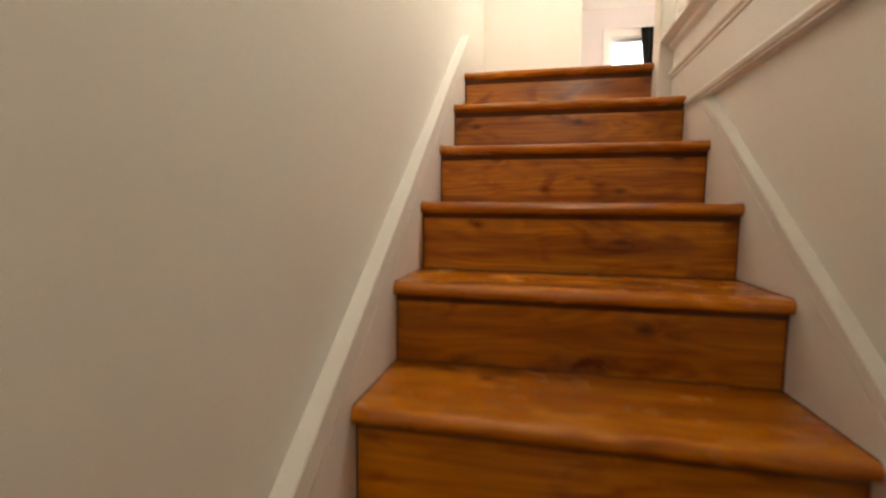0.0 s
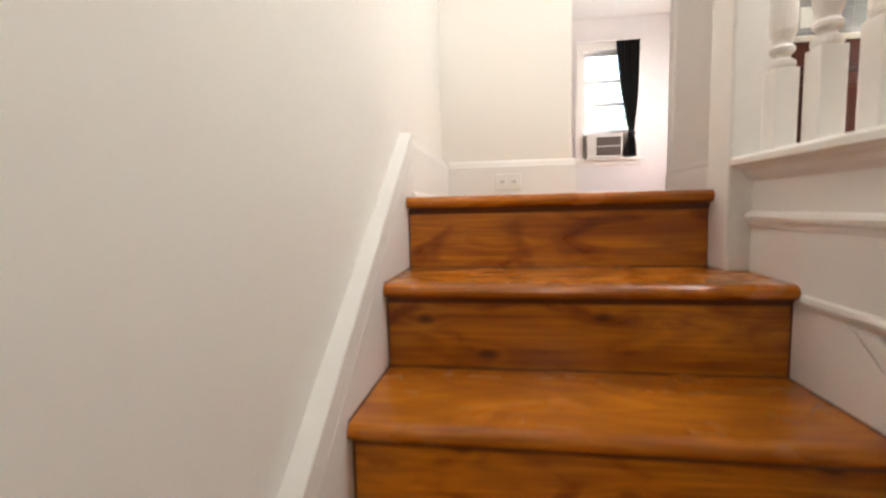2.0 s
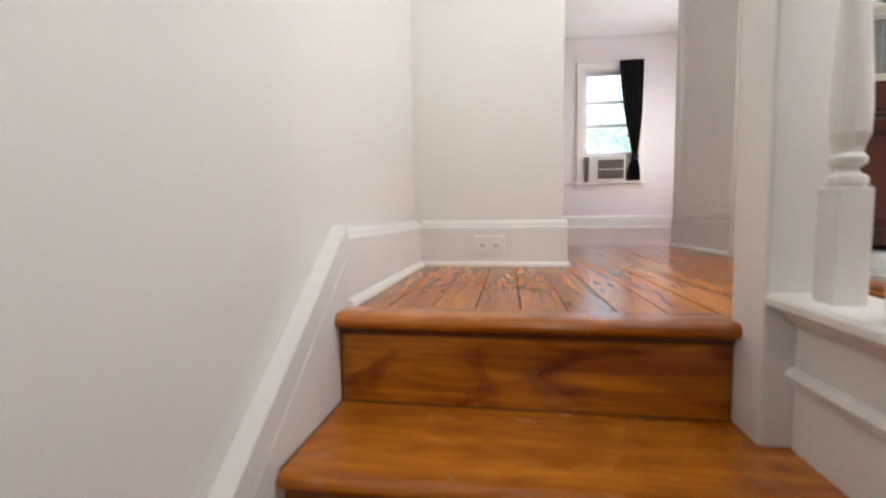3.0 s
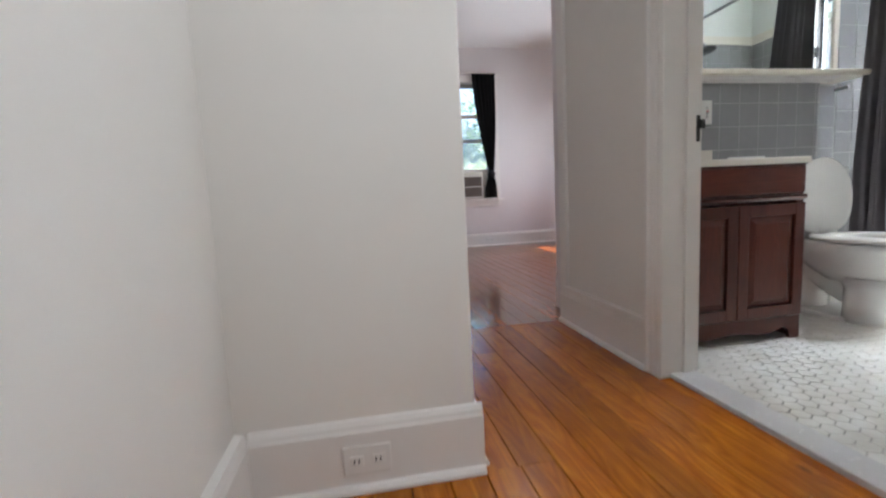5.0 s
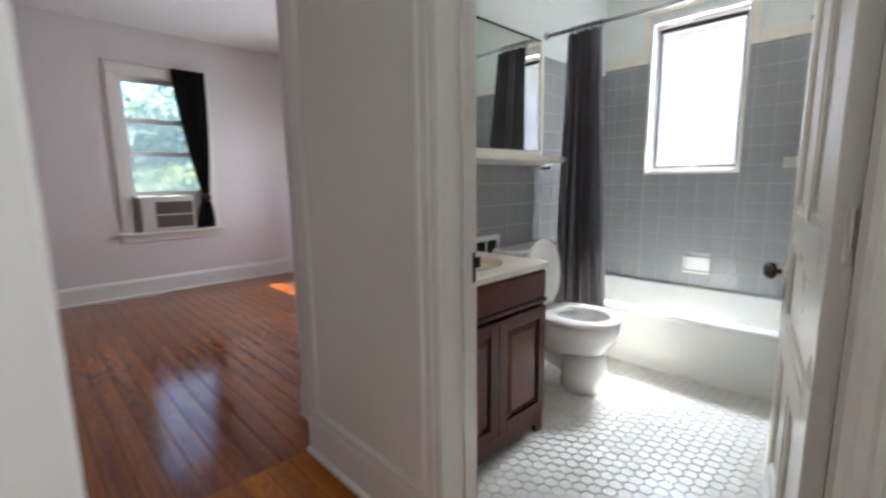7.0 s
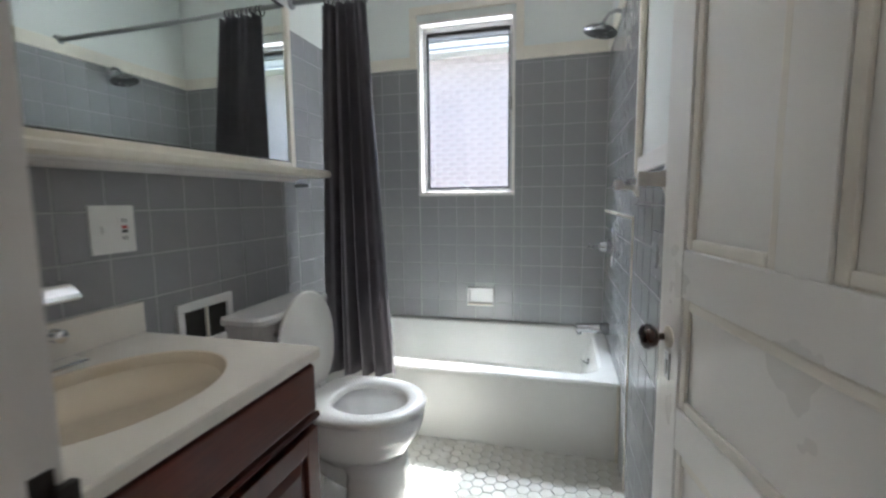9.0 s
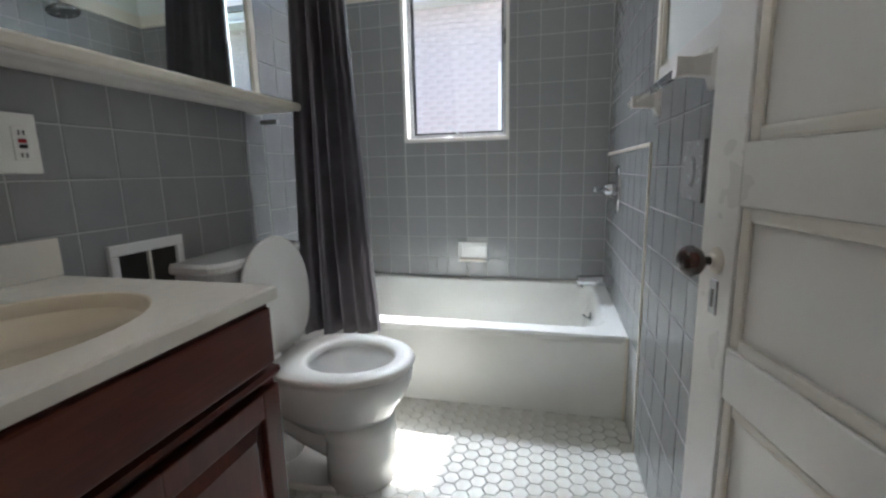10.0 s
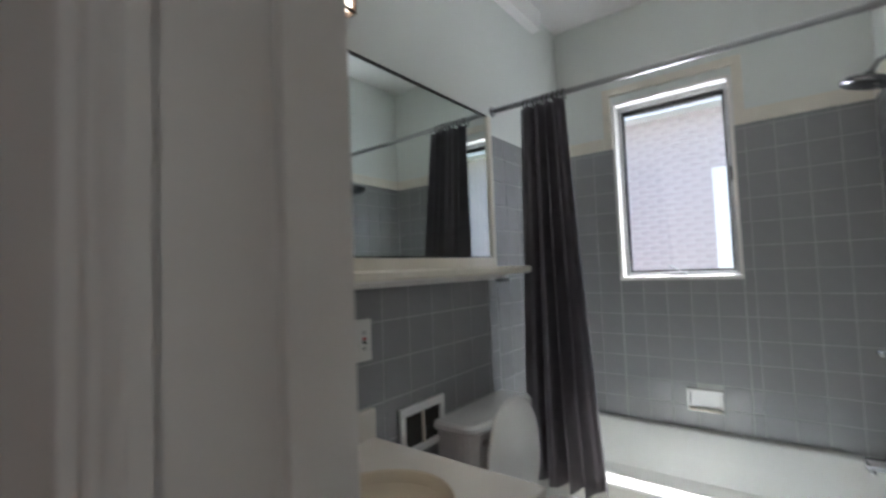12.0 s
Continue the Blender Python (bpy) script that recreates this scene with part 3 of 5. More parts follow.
# ---- casings of the bathroom doorway ----
def casing_profile(a, b, face, out):
    """Ridged flat casing between a (opening side) and b."""
    s = 1 if b > a else -1
    w = abs(b - a)
    rows = ((0, 0.0), (0, 0.016), (0.12, 0.020), (0.2, 0.014), (0.36, 0.016), (0.44, 0.022), (0.56, 0.022), (0.62, 0.016), (0.78, 0.019), (0.84, 0.028), (1.0, 0.028), (1.0, 0.0))
    return [(face + out * d, a + s * f * w) for f, d in rows]


door_frame = thing("door_frame", (BX, 0.83, 0.0), "white painted bathroom door frame with ridged casing", "door frame")
tagged(door_frame, kind="structure")
part("casing", prism(casing_profile(DY1, DY1 + 0.085, BX, -1), "Z", 0.0, DZ + 0.0), TRIM, door_frame)
part("casing", prism(casing_profile(DY0, DY0 - 0.085, BX, -1), "Z", 0.0, DZ + 0.0), TRIM, door_frame)
part("head_casing", B(BX - 0.026, BX, DY0 - 0.085, DY1 + 0.085, DZ, DZ + 0.10, bevel=0.006), TRIM, door_frame)
part("jamb", B(BX - 0.002, BI + 0.002, DY1, DY1 + 0.0199, 0.012, DZ), TRIM, door_frame)
part("jamb", B(BX - 0.002, BI + 0.002, DY0 - 0.0199, DY0, 0.012, DZ), TRIM, door_frame)
part("head_jamb", B(BX - 0.002, BI + 0.002, DY0, DY1, DZ, DZ + 0.0199), TRIM, door_frame)
part("door_stop", B(BX + 0.07, BX + 0.105, DY1 - 0.012, DY1, 0.012, DZ), TRIM, door_frame)
part("door_stop", B(BX + 0.07, BX + 0.105, DY0, DY0 + 0.012, 0.012, DZ), TRIM, door_frame)
part("strike_plate", boxes((BI - 0.040, BI - 0.006, DY1 - 0.003, DY1, 0.86, 0.95), (BI - 0.010, BI + 0.006, DY1 - 0.012, DY1 - 0.003, 0.905, 0.935)), DARK_METAL, door_frame, "dark worn metal strike plate")
part("threshold", B(BX + 0.022, BI - 0.01, DY0, DY1, -0.02, 0.017, bevel=0.004), MARBLE, door_frame, "pale grey marble threshold")
wall_trim = thing("wall_panel_trim", (BX, 1.7, 0.0), "white painted moulding framing the wall between the doors", "trim")
tagged(wall_trim, kind="structure")
part("corner_strip", B(BX - 0.012, BX, 2.035, 2.092, 0.0, CEIL_Z, bevel=0.003), TRIM, wall_trim)
part("edge_bead", prism([(BX, 2.035), (BX - 0.014, 2.032), (BX - 0.016, 2.022), (BX - 0.010, 2.012), (BX, 2.008)], "Z", 0.18, CEIL_Z), TRIM, wall_trim)
part("base_cap", B(BX - 0.022, BX, 1.32, 2.04, 0.176, 0.205, bevel=0.005), TRIM, wall_trim)

# ---- bathroom door, open inwards ----
DM = pose(1.512, 0.470, 0.016, 0, 0, 10.5)
DW, DH, DT = 0.87, 2.03, 0.036
bath_door = thing("door_1", (1.512, 0.470, 0.016), "white painted five-panel door standing open, brown knob", "door")
tagged(bath_door, kind="structure")


def dbox(*a, **k):
    return B(*a, m=DM, **k)


st = 0.105
part("stile", dbox(0, st, -DT, 0, 0, DH, bevel=0.002, seg=1), DOOR_WHITE, bath_door)
part("stile", dbox(DW - st, DW, -DT, 0, 0, DH, bevel=0.002, seg=1), DOOR_WHITE, bath_door)
rails = ((0.0, 0.18), (0.598, 0.692), (0.934, 1.036), (DH - 0.11, DH))
for z0, z1 in rails:
    part("rail", dbox(st, DW - st, -DT, 0, z0, z1, bevel=0.002, seg=1), DOOR_WHITE, bath_door)
mx0, mx1 = DW / 2 - 0.05, DW / 2 + 0.05
part("muntin", dbox(mx0, mx1, -DT, 0, 1.036, DH - 0.11, bevel=0.002, seg=1), DOOR_WHITE, bath_door)
part("muntin", dbox(mx0, mx1, -DT, 0, 0.18, 0.598, bevel=0.002, seg=1), DOOR_WHITE, bath_door)
for x0, x1, z0, z1 in ((st, mx0, 1.036, DH - 0.11), (mx1, DW - st, 1.036, DH - 0.11), (st, DW - st, 0.692, 0.934), (st, mx0, 0.18, 0.598), (mx1, DW - st, 0.18, 0.598)):
    p = part("panel", dbox(x0 - 0.004, x1 + 0.004, -DT + 0.012, -0.013, z0 - 0.004, z1 + 0.004), DOOR_WHITE, bath_door)
    bm = bmesh.new()
    w = 0.024
    for q in ((x0, x0 + w, z0, z1), (x1 - w, x1, z0, z1), (x0 + w, x1 - w, z0, z0 + w), (x0 + w, x1 - w, z1 - w, z1)):
        box(bm, q[0], q[1], -0.014, -0.004, q[2], q[3], bevel=0.006, seg=2, m=DM)
    # Cream tint puts the soft shading of the panel edges into the colour.
    part("panel_moulding", bm, MOULDING_CREAM, p, "cream moulding tinted for its shading")


def turned(profile, x, z, side, steps=20):
    """A turned knob that stands out of the door's face."""
    bm = bmesh.new()
    lathe(profile, (0, 0, 0), "Y", steps, bm)
    bmesh.ops.transform(bm, matrix=DM @ Matrix.Translation((x, 0 if side > 0 else -DT, z)) @ Matrix.Diagonal((1, side, 1, 1)), verts=bm.verts)
    return bm


knob_profile = [(0.008, 0.0), (0.008, 0.024), (0.011, 0.026), (0.020, 0.028), (0.027, 0.036), (0.029, 0.046), (0.026, 0.056), (0.016, 0.063), (0.004, 0.065)]
for side in (1, -1):
    k = part("knob", turned(knob_profile, DW - 0.055, 0.834, side), KNOB_BROWN, bath_door, "brown mineral glass door knob", smooth=True)
    part("rose", turned([(0.024, 0.0), (0.024, 0.003), (0.014, 0.007), (0.010, 0.012)], DW - 0.055, 0.834, side), TRIM_OLD, k, "paint-covered rose")
part("keyhole_plate", dbox(DW - 0.068, DW - 0.044, 0.0, 0.003, 0.736, 0.799, bevel=0.001, seg=1), STEEL, bath_door)
part("keyhole", dbox(DW - 0.060, DW - 0.052, 0.003, 0.0036, 0.749, 0.782), BLACK_HOLE, bath_door)
part("lock_edge_plate", dbox(DW, DW + 0.0015, -0.029, -0.007, 0.714, 0.874), STEEL, bath_door)
for hz in (0.22, 1.0, 1.75):
    part("hinge", lathe([(0.006, hz), (0.006, hz + 0.09)], (1.504, 0.445, 0.016), "Z", 8), TRIM, bath_door)


# ---- bathroom window ----
bw = thing("window_1", (BE, 1.46, WZ0), "white metal casement window with crank, brick house outside", "window")
tagged(bw, kind="structure")
gx = BE + 0.085
part("sill", B(BE - 0.012, gx + 0.02, WY0 - 0.006, WY1 + 0.006, WZ0 - 0.012, WZ0 + 0.010, bevel=0.003), TRIM, bw)
part("reveal", B(BE - 0.006, gx + 0.02, WY1 - 0.014, WY1 + 0.004, WZ0 + 0.010, WZ1), TRIM, bw)
part("reveal", B(BE - 0.006, gx + 0.02, WY0 - 0.004, WY0 + 0.014, WZ0 + 0.010, WZ1), TRIM, bw)
part("reveal", B(BE - 0.006, gx + 0.02, WY0 + 0.014, WY1 - 0.014, WZ1 - 0.014, WZ1 + 0.004), TRIM, bw)
fy0, fy1, fz0, fz1 = WY0 + 0.014, WY1 - 0.014, WZ0 + 0.010, WZ1 - 0.014
part("window_frame", boxes((gx - 0.02, gx + 0.02, fy0, fy0 + 0.022, fz0, fz1), (gx - 0.02, gx + 0.02, fy1 - 0.022, fy1, fz0, fz1), (gx - 0.02, gx + 0.02, fy0 + 0.022, fy1 - 0.022, fz0, fz0 + 0.024), (gx - 0.02, gx + 0.02, fy0 + 0.022, fy1 - 0.022, fz1 - 0.03, fz1)), STEEL, bw, "dull aluminium frame")
sy0, sy1, sz0, sz1 = fy0 + 0.023, fy1 - 0.023, fz0 + 0.025, fz1 - 0.031
part("sash", boxes((gx - 0.008, gx + 0.012, sy0, sy0 + 0.010, sz0, sz1), (gx - 0.008, gx + 0.012, sy1 - 0.010, sy1, sz0, sz1), (gx - 0.008, gx + 0.012, sy0 + 0.010, sy1 - 0.010, sz0, sz0 + 0.010), (gx - 0.008, gx + 0.012, sy0 + 0.010, sy1 - 0.010, sz1 - 0.022, sz1)), DARK_METAL, bw, "dark sash gasket")
pane = part("pane", B(gx, gx + 0.004, sy0 + 0.010, sy1 - 0.010, sz0 + 0.010, sz1 - 0.022), GLASS, bw, "clear glass pane")
pane.visible_shadow = False
crank = part("crank", boxes((gx - 0.05, gx - 0.018, 1.415, 1.515, fz0, fz0 + 0.022), bevel=0.004), STEEL, bw, "metal casement crank")
part("crank_arm", tube([(gx - 0.045, 1.45, fz0 + 0.022), (gx - 0.055, 1.47, fz0 + 0.04), (gx - 0.06, 1.51, fz0 + 0.065)], 0.005), STEEL, crank)
part("latch", boxes((gx - 0.035, gx - 0.02, fy0 - 0.002, fy0 + 0.016, 1.72, 1.80), bevel=0.003), DARK_METAL, bw)
for yy in (WY0 - 0.055, WY1 + 0.008):
    part("casing", B(BE - 0.010, BE + 0.008, yy, yy + 0.047, 2.005, WZ1 + 0.05, bevel=0.003), TRIM_OLD, bw)
part("casing", B(BE - 0.010, BE + 0.008, WY0 - 0.055, WY1 + 0.055, WZ1 + 0.05, WZ1 + 0.097, bevel=0.003), TRIM_OLD, bw)
TT = 2.005
solid("tile_cap_east", boxes((BE - 0.012, BE + 0.008, BS, WY0 - 0.055, TT, TT + 0.075), (BE - 0.012, BE + 0.008, WY1 + 0.055, AN, TT, TT + 0.075), bevel=0.004), TRIM_OLD, "cream painted trim band above wall tile", kind="structure")
solid("tile_cap_south", B(2.98, BE - 0.012, BS - 0.006, BS + 0.012, TT, TT + 0.075, bevel=0.004), TRIM_OLD, "cream painted trim band above wall tile", kind="structure")

# ---- bathtub ----
tub = thing("bathtub", ((TUB_X + BE) / 2, 1.36, 0.01), "white enamelled alcove bathtub with flat apron", "bathtub")
RZ = 0.365


def tub_ring(inset, z, rad, n=40):
    x0, x1, y0, y1 = TUB_X + 0.105 + inset, BE - 0.055 - inset, BS + 0.075 + inset * 1.2, AN - 0.075 - inset * 1.6
    rad = min(rad, (x1 - x0) / 2 - 0.001)
    pts = []
    for cx, cy, a0 in ((x1 - rad, y1 - rad, 0), (x0 + rad, y1 - rad, 90), (x0 + rad, y0 + rad, 180), (x1 - rad, y0 + rad, 270)):
        for i in range(n // 4):
            a = radians(a0 + 90 * i / (n // 4 - 1))
            pts.append((cx + rad * math.cos(a), cy + rad * math.sin(a), z))
    return pts


def tub_outer(d, z, n=40):
    x0, x1, y0, y1 = TUB_X + d, BE - 0.002, BS + 0.002, AN - 0.002
    inner = tub_ring(0, z, 0.12, n)
    cx, cy = (x0 + x1) / 2, (y0 + y1) / 2
    pts = []
    for p in inner:
        u, v = (p[0] - cx), (p[1] - cy)
        s = min((x1 - cx) / abs(u) if u else 9, (y1 - cy) / abs(v) if v else 9)
        pts.append((cx + u * s, cy + v * s, z))
    return pts


part("body", loft([tub_outer(0.012, 0.012), tub_outer(0.006, RZ - 0.03), tub_outer(0.0, RZ - 0.008), tub_outer(0.006, RZ), tub_ring(-0.012, RZ, 0.12), tub_ring(0.0, RZ - 0.008, 0.12), tub_ring(0.03, 0.24, 0.14), tub_ring(0.055, 0.12, 0.15), tub_ring(0.09, 0.075, 0.16), tub_ring(0.14, 0.07, 0.16)]), ENAMEL, tub, smooth=False)
part("apron_caulk", boxes((TUB_X - 0.003, TUB_X + 0.008, BS + 0.001, BS + 0.012, 0.012, RZ - 0.004)), TRIM_OLD, tub, "yellowed caulk line")
part("overflow", lathe([(0.03, 0.0), (0.03, 0.006), (0.02, 0.010), (0.004, 0.012)], (3.66, BS + 0.098, 0.275), "Y", 18), CHROME_DIM, tub, smooth=True)
part("drain_lever", tube([(3.66, BS + 0.108, 0.275), (3.655, BS + 0.125, 0.285), (3.64, BS + 0.14, 0.30)], 0.004), CHROME_DIM, tub)

spout = thing("tub_spout", (3.70, BS, 0.46), "chrome tub spout on the tiled wall", "faucet")
part("spout", loft([[(3.70 + (0.033 - t * 0.006) * math.cos(a), BS + 0.17 * t, 0.463 - 0.004 * t + (0.031 - t * 0.007) * math.sin(a)) for a in [2 * math.pi * i / 16 for i in range(16)]] for t in (0, 0.3, 0.7, 0.93, 1.0)]), CHROME_DIM, spout, smooth=True)
part("outlet", lathe([(0.013, 0.0), (0.012, 0.014)], (3.70, BS + 0.150, 0.425), "Z", 12), CHROME_DIM, spout)
valve = thing("shower_valve", (3.635, BS, 0.914), "chrome shower valve with oval plate and lever", "faucet")
part("plate", loft([[(3.635 + r * 0.60 * math.cos(a), BS + h, 0.914 + r * math.sin(a)) for a in [2 * math.pi * i / 24 for i in range(24)]] for r, h in ((0.112, 0.0), (0.112, 0.007), (0.100, 0.015), (0.03, 0.019))]), CHROME_DIM, valve, smooth=True)
part("stem", lathe([(0.034, 0.012), (0.030, 0.035), (0.028, 0.060), (0.016, 0.070)], (3.635, BS, 0.914), "Y", 16), CHROME_DIM, valve, smooth=True)
part("lever", tube([(3.635, BS + 0.055, 0.914), (3.60, BS + 0.090, 0.916), (3.565, BS + 0.115, 0.918)], 0.011), CHROME_DIM, valve, smooth=True)
shower = thing("shower_fixture", (3.485, BS, 1.98), "dark chrome shower head on a curved arm", "shower head")
arm = [(3.485, BS + 0.001, 1.995), (3.485, BS + 0.03, 2.005), (3.487, BS + 0.065, 1.995), (3.490, BS + 0.093, 1.952)]
part("arm", tube(arm, 0.009), STEEL, shower, smooth=True)
part("escutcheon", lathe([(0.03, 0.0), (0.028, 0.006), (0.012, 0.012)], (3.485, BS, 1.995), "Y", 16), STEEL, shower)
hb = lathe([(0.012, 0.0), (0.014, 0.012), (0.055, 0.020), (0.066, 0.030), (0.064, 0.036), (0.02, 0.038)], (0, 0, 0), "Z", 24)
bmesh.ops.transform(hb, matrix=Matrix.Translation((3.490, BS + 0.092, 1.958)) @ Matrix.Rotation(radians(193), 4, "X") @ Matrix.Scale(1.18, 4), verts=hb.verts)
part("head", hb, DARK_CHROME, shower, smooth=True)

# soap dish, recessed into the tile
soap = thing("soap_dish", (BE, 1.36, 0.47), "white ceramic recessed soap dish in the tile", "soap dish")
part("rim", boxes((BE - 0.016, BE, 1.272, 1.452, 0.565, 0.585), (BE - 0.016, BE, 1.272, 1.452, 0.462, 0.480), (BE - 0.016, BE, 1.272, 1.290, 0.480, 0.565), (BE - 0.016, BE, 1.434, 1.452, 0.480, 0.565), bevel=0.004), PORCELAIN, soap)
part("back", B(BE - 0.004, BE + 0.002, 1.290, 1.434, 0.480, 0.565), PORCELAIN, soap)
part("lip", B(BE - 0.035, BE - 0.016, 1.285, 1.44, 0.470, 0.484, bevel=0.004), TRIM_OLD, soap)

# shower rod and curtain
rod = thing("curtain_rod", (3.20, 1.36, 2.10), "dull steel shower curtain rod across the tub", "curtain rod")
part("rod", tube([(3.20, BS + 0.001, 2.082), (3.20, 1.36, 2.086), (3.20, AN - 0.001, 2.098)], 0.0125, 12), STEEL, rod, smooth=True)
for yy, s in ((BS, 1), (AN, -1)):
    part("flange", lathe([(0.028, 0.0), (0.026, s * 0.010), (0.015, s * 0.016)], (3.20, yy + s * 0.0005, 2.082 if s > 0 else 2.098), "Y", 16), STEEL, rod)


def hanging_cloth(top, z_rows, folds, edge, amp, n=120, thick=0.003):
    """A hanging, gathered cloth: edge(z) gives its two sides, folds its pleats; it has thickness."""
    bm = bmesh.new()
    rows = []
    for z in z_rows:
        a, b, x0 = edge(z)
        row = []
        for i in range(n + 1):
            u = i / n
            ph = 2 * math.pi * folds * (u + 0.02 * math.sin(9 * u))
            d = amp(z) * (math.sin(ph) + 0.35 * math.sin(2.3 * ph + 1.0 + 0.6 * z) + 0.2 * math.sin(0.5 * ph + 2 * z))
            row.append((u, a + (b - a) * (u + 0.006 * math.sin(2 * ph)), x0 + d, z))
        rows.append(row)
    return rows, bm


def curtain_mesh(rows, bm, place):
    vs = [[bm.verts.new(place(r)) for r in row] for row in rows]
    for a, b in zip(vs, vs[1:]):
        for i in range(len(a) - 1):
            bm.faces.new((a[i], a[i + 1], b[i + 1], b[i]))
    bmesh.ops.solidify(bm, geom=list(bm.faces), thickness=0.002)
    return bm


def shower_edge(z):
    t = (2.06 - z) / (2.06 - 0.33)
    return 1.945 + 0.035 * t, 1.722 - 0.115 * t, 3.178 - 0.05 * min(1, t * 1.3)


zr = [2.06 - 1.73 * i / 26 for i in range(27)]
rows, bm = hanging_cloth(2.06, zr, 4.5, shower_edge, lambda z: 0.028 + 0.020 * (2.06 - z) / 1.7)
sc = thing("shower_curtain", (3.14, 1.8, 0.33), "charcoal fabric shower curtain gathered to one side", "shower curtain")
part("cloth", curtain_mesh(rows, bm, lambda r: (r[2], r[1], r[3])), CURTAIN_GREY, sc, smooth=True)
for i in range(9):
    yy = 1.735 + 0.025 * i
    part("ring", tube([(3.20 + 0.021 * math.cos(a), yy + 0.002 * math.sin(3 * i), 2.084 + 0.024 * math.sin(a)) for a in [2 * math.pi * j / 14 for j in range(15)]], 0.003, 6), DARK_METAL, sc)

# ---- vanity ----
van = thing("vanity_cabinet", (1.86, 1.72, 0.01), "dark cherry vanity cabinet with two raised-panel doors", "cabinet")
VX0, VX1, VY = BI + 0.004, 2.176, 1.445
part("side_panel", B(VX1 - 0.018, VX1, VY + 0.018, TN - 0.004, 0.012, 0.778, bevel=0.001, seg=1), CHERRY_Z, van)
part("side_panel", B(VX0, VX0 + 0.018, VY + 0.018, TN - 0.004, 0.012, 0.778, bevel=0.001, seg=1), CHERRY_Z, van)
part("back_panel", B(VX0 + 0.018, VX1 - 0.018, TN - 0.02, TN - 0.005, 0.10, 0.778), CHERRY_Z, van)
part("floor_panel", B(VX0 + 0.018, VX1 - 0.018, VY + 0.018, TN - 0.02, 0.10, 0.116), CHERRY_X, van)
part("face_frame", boxes((VX0, VX0 + 0.035, VY, VY + 0.018, 0.115, 0.778), (VX1 - 0.035, VX1, VY, VY + 0.018, 0.115, 0.778), (VX0 + 0.035, VX1 - 0.035, VY, VY + 0.018, 0.62, 0.778)), CHERRY_Z, van)
part("drawer_front", boxes((VX0 + 0.012, VX1 - 0.010, VY - 0.016, VY, 0.655, 0.768), bevel=0.005), CHERRY_X, van)
part("ledge", prism([(VY, 0.648), (VY - 0.018, 0.646), (VY - 0.020, 0.636), (VY - 0.012, 0.626), (VY, 0.622)], "X", VX0 + 0.004, VX1 - 0.002), CHERRY_X, van)
apr = [(VX0, 0.012), (VX0 + 0.045, 0.012), (VX0 + 0.055, 0.05), (VX0 + 0.085, 0.066), (VX0 + 0.115, 0.055)]
mid = (VX0 + VX1) / 2
for i in range(9):
    u = i / 8
    apr.append((VX0 + 0.15 + (VX1 - VX0 - 0.30) * u, 0.045 + 0.022 * (1 - math.cos(2 * math.pi * u)) * 0.5 - 0.012 * math.sin(math.pi * u)))
apr += [(VX1 - 0.115, 0.055), (VX1 - 0.085, 0.066), (VX1 - 0.055, 0.05), (VX1 - 0.045, 0.012), (VX1, 0.012), (VX1, 0.115), (VX0, 0.115)]
part("apron", prism(apr, "Y", VY - 0.004, VY + 0.016), CHERRY_X, van, "scalloped cherry base apron")
for x0, x1 in ((VX0 + 0.010, mid - 0.002), (mid + 0.002, VX1 - 0.008)):
    z0, z1 = 0.122, 0.612
    d = part("door", boxes((x0, x0 + 0.05, VY - 0.018, VY, z0, z1), (x1 - 0.05, x1, VY - 0.018, VY, z0, z1), (x0 + 0.05, x1 - 0.05, VY - 0.018, VY, z0, z0 + 0.05), (x0 + 0.05, x1 - 0.05, VY - 0.018, VY, z1 - 0.05, z1), bevel=0.003), CHERRY_Z, van)
    a0, a1, c0, c1 = x0 + 0.052, x1 - 0.052, z0 + 0.052, z1 - 0.052
    i0 = 0.028
    part("raised_panel", loft([[(a0, VY - 0.006, c0), (a1, VY - 0.006, c0), (a1, VY - 0.006, c1), (a0, VY - 0.006, c1)], [(a0 + i0, VY - 0.017, c0 + i0), (a1 - i0, VY - 0.017, c0 + i0), (a1 - i0, VY - 0.017, c1 - i0), (a0 + i0, VY - 0.017, c1 - i0)]]), CHERRY_Z, d)

ctop = thing("sink_counter", (1.86, 1.71, 0.778), "off-white cultured marble vanity top with bone oval basin", "countertop")
CX0, CX1, CY0, CY1, CZ = BI + 0.003, 2.19, 1.428, TN - 0.001, 0.806
bcx, bcy, brx, bry = 1.865, 1.685, 0.225, 0.175
ring_n = 48


def oval(rx, ry, z, cy=bcy):
    return [(bcx + rx * math.cos(2 * math.pi * i / ring_n), cy + ry * math.sin(2 * math.pi * i / ring_n), z) for i in range(ring_n)]


def rim_square(z, d=0.0):
    pts = []
    for i in range(ring_n):
        u, v = math.cos(2 * math.pi * i / ring_n), math.sin(2 * math.pi * i / ring_n)
        s = 9.0
        if u > 1e-6: s = min(s, (CX1 - d - bcx) / u)
        if u < -1e-6: s = min(s, (CX0 + d - bcx) / u)
        if v > 1e-6: s = min(s, (CY1 - d - bcy) / v)
        if v < -1e-6: s = min(s, (CY0 + d - bcy) / v)
        pts.append([bcx + u * s, bcy + v * s, z])
    for cx, cy in ((CX0 + d, CY0 + d), (CX1 - d, CY0 + d), (CX1 - d, CY1 - d), (CX0 + d, CY1 - d)):
        j = min(range(ring_n), key=lambda q: (pts[q][0] - cx) ** 2 + (pts[q][1] - cy) ** 2)
        pts[j] = [cx, cy, z]
    return pts


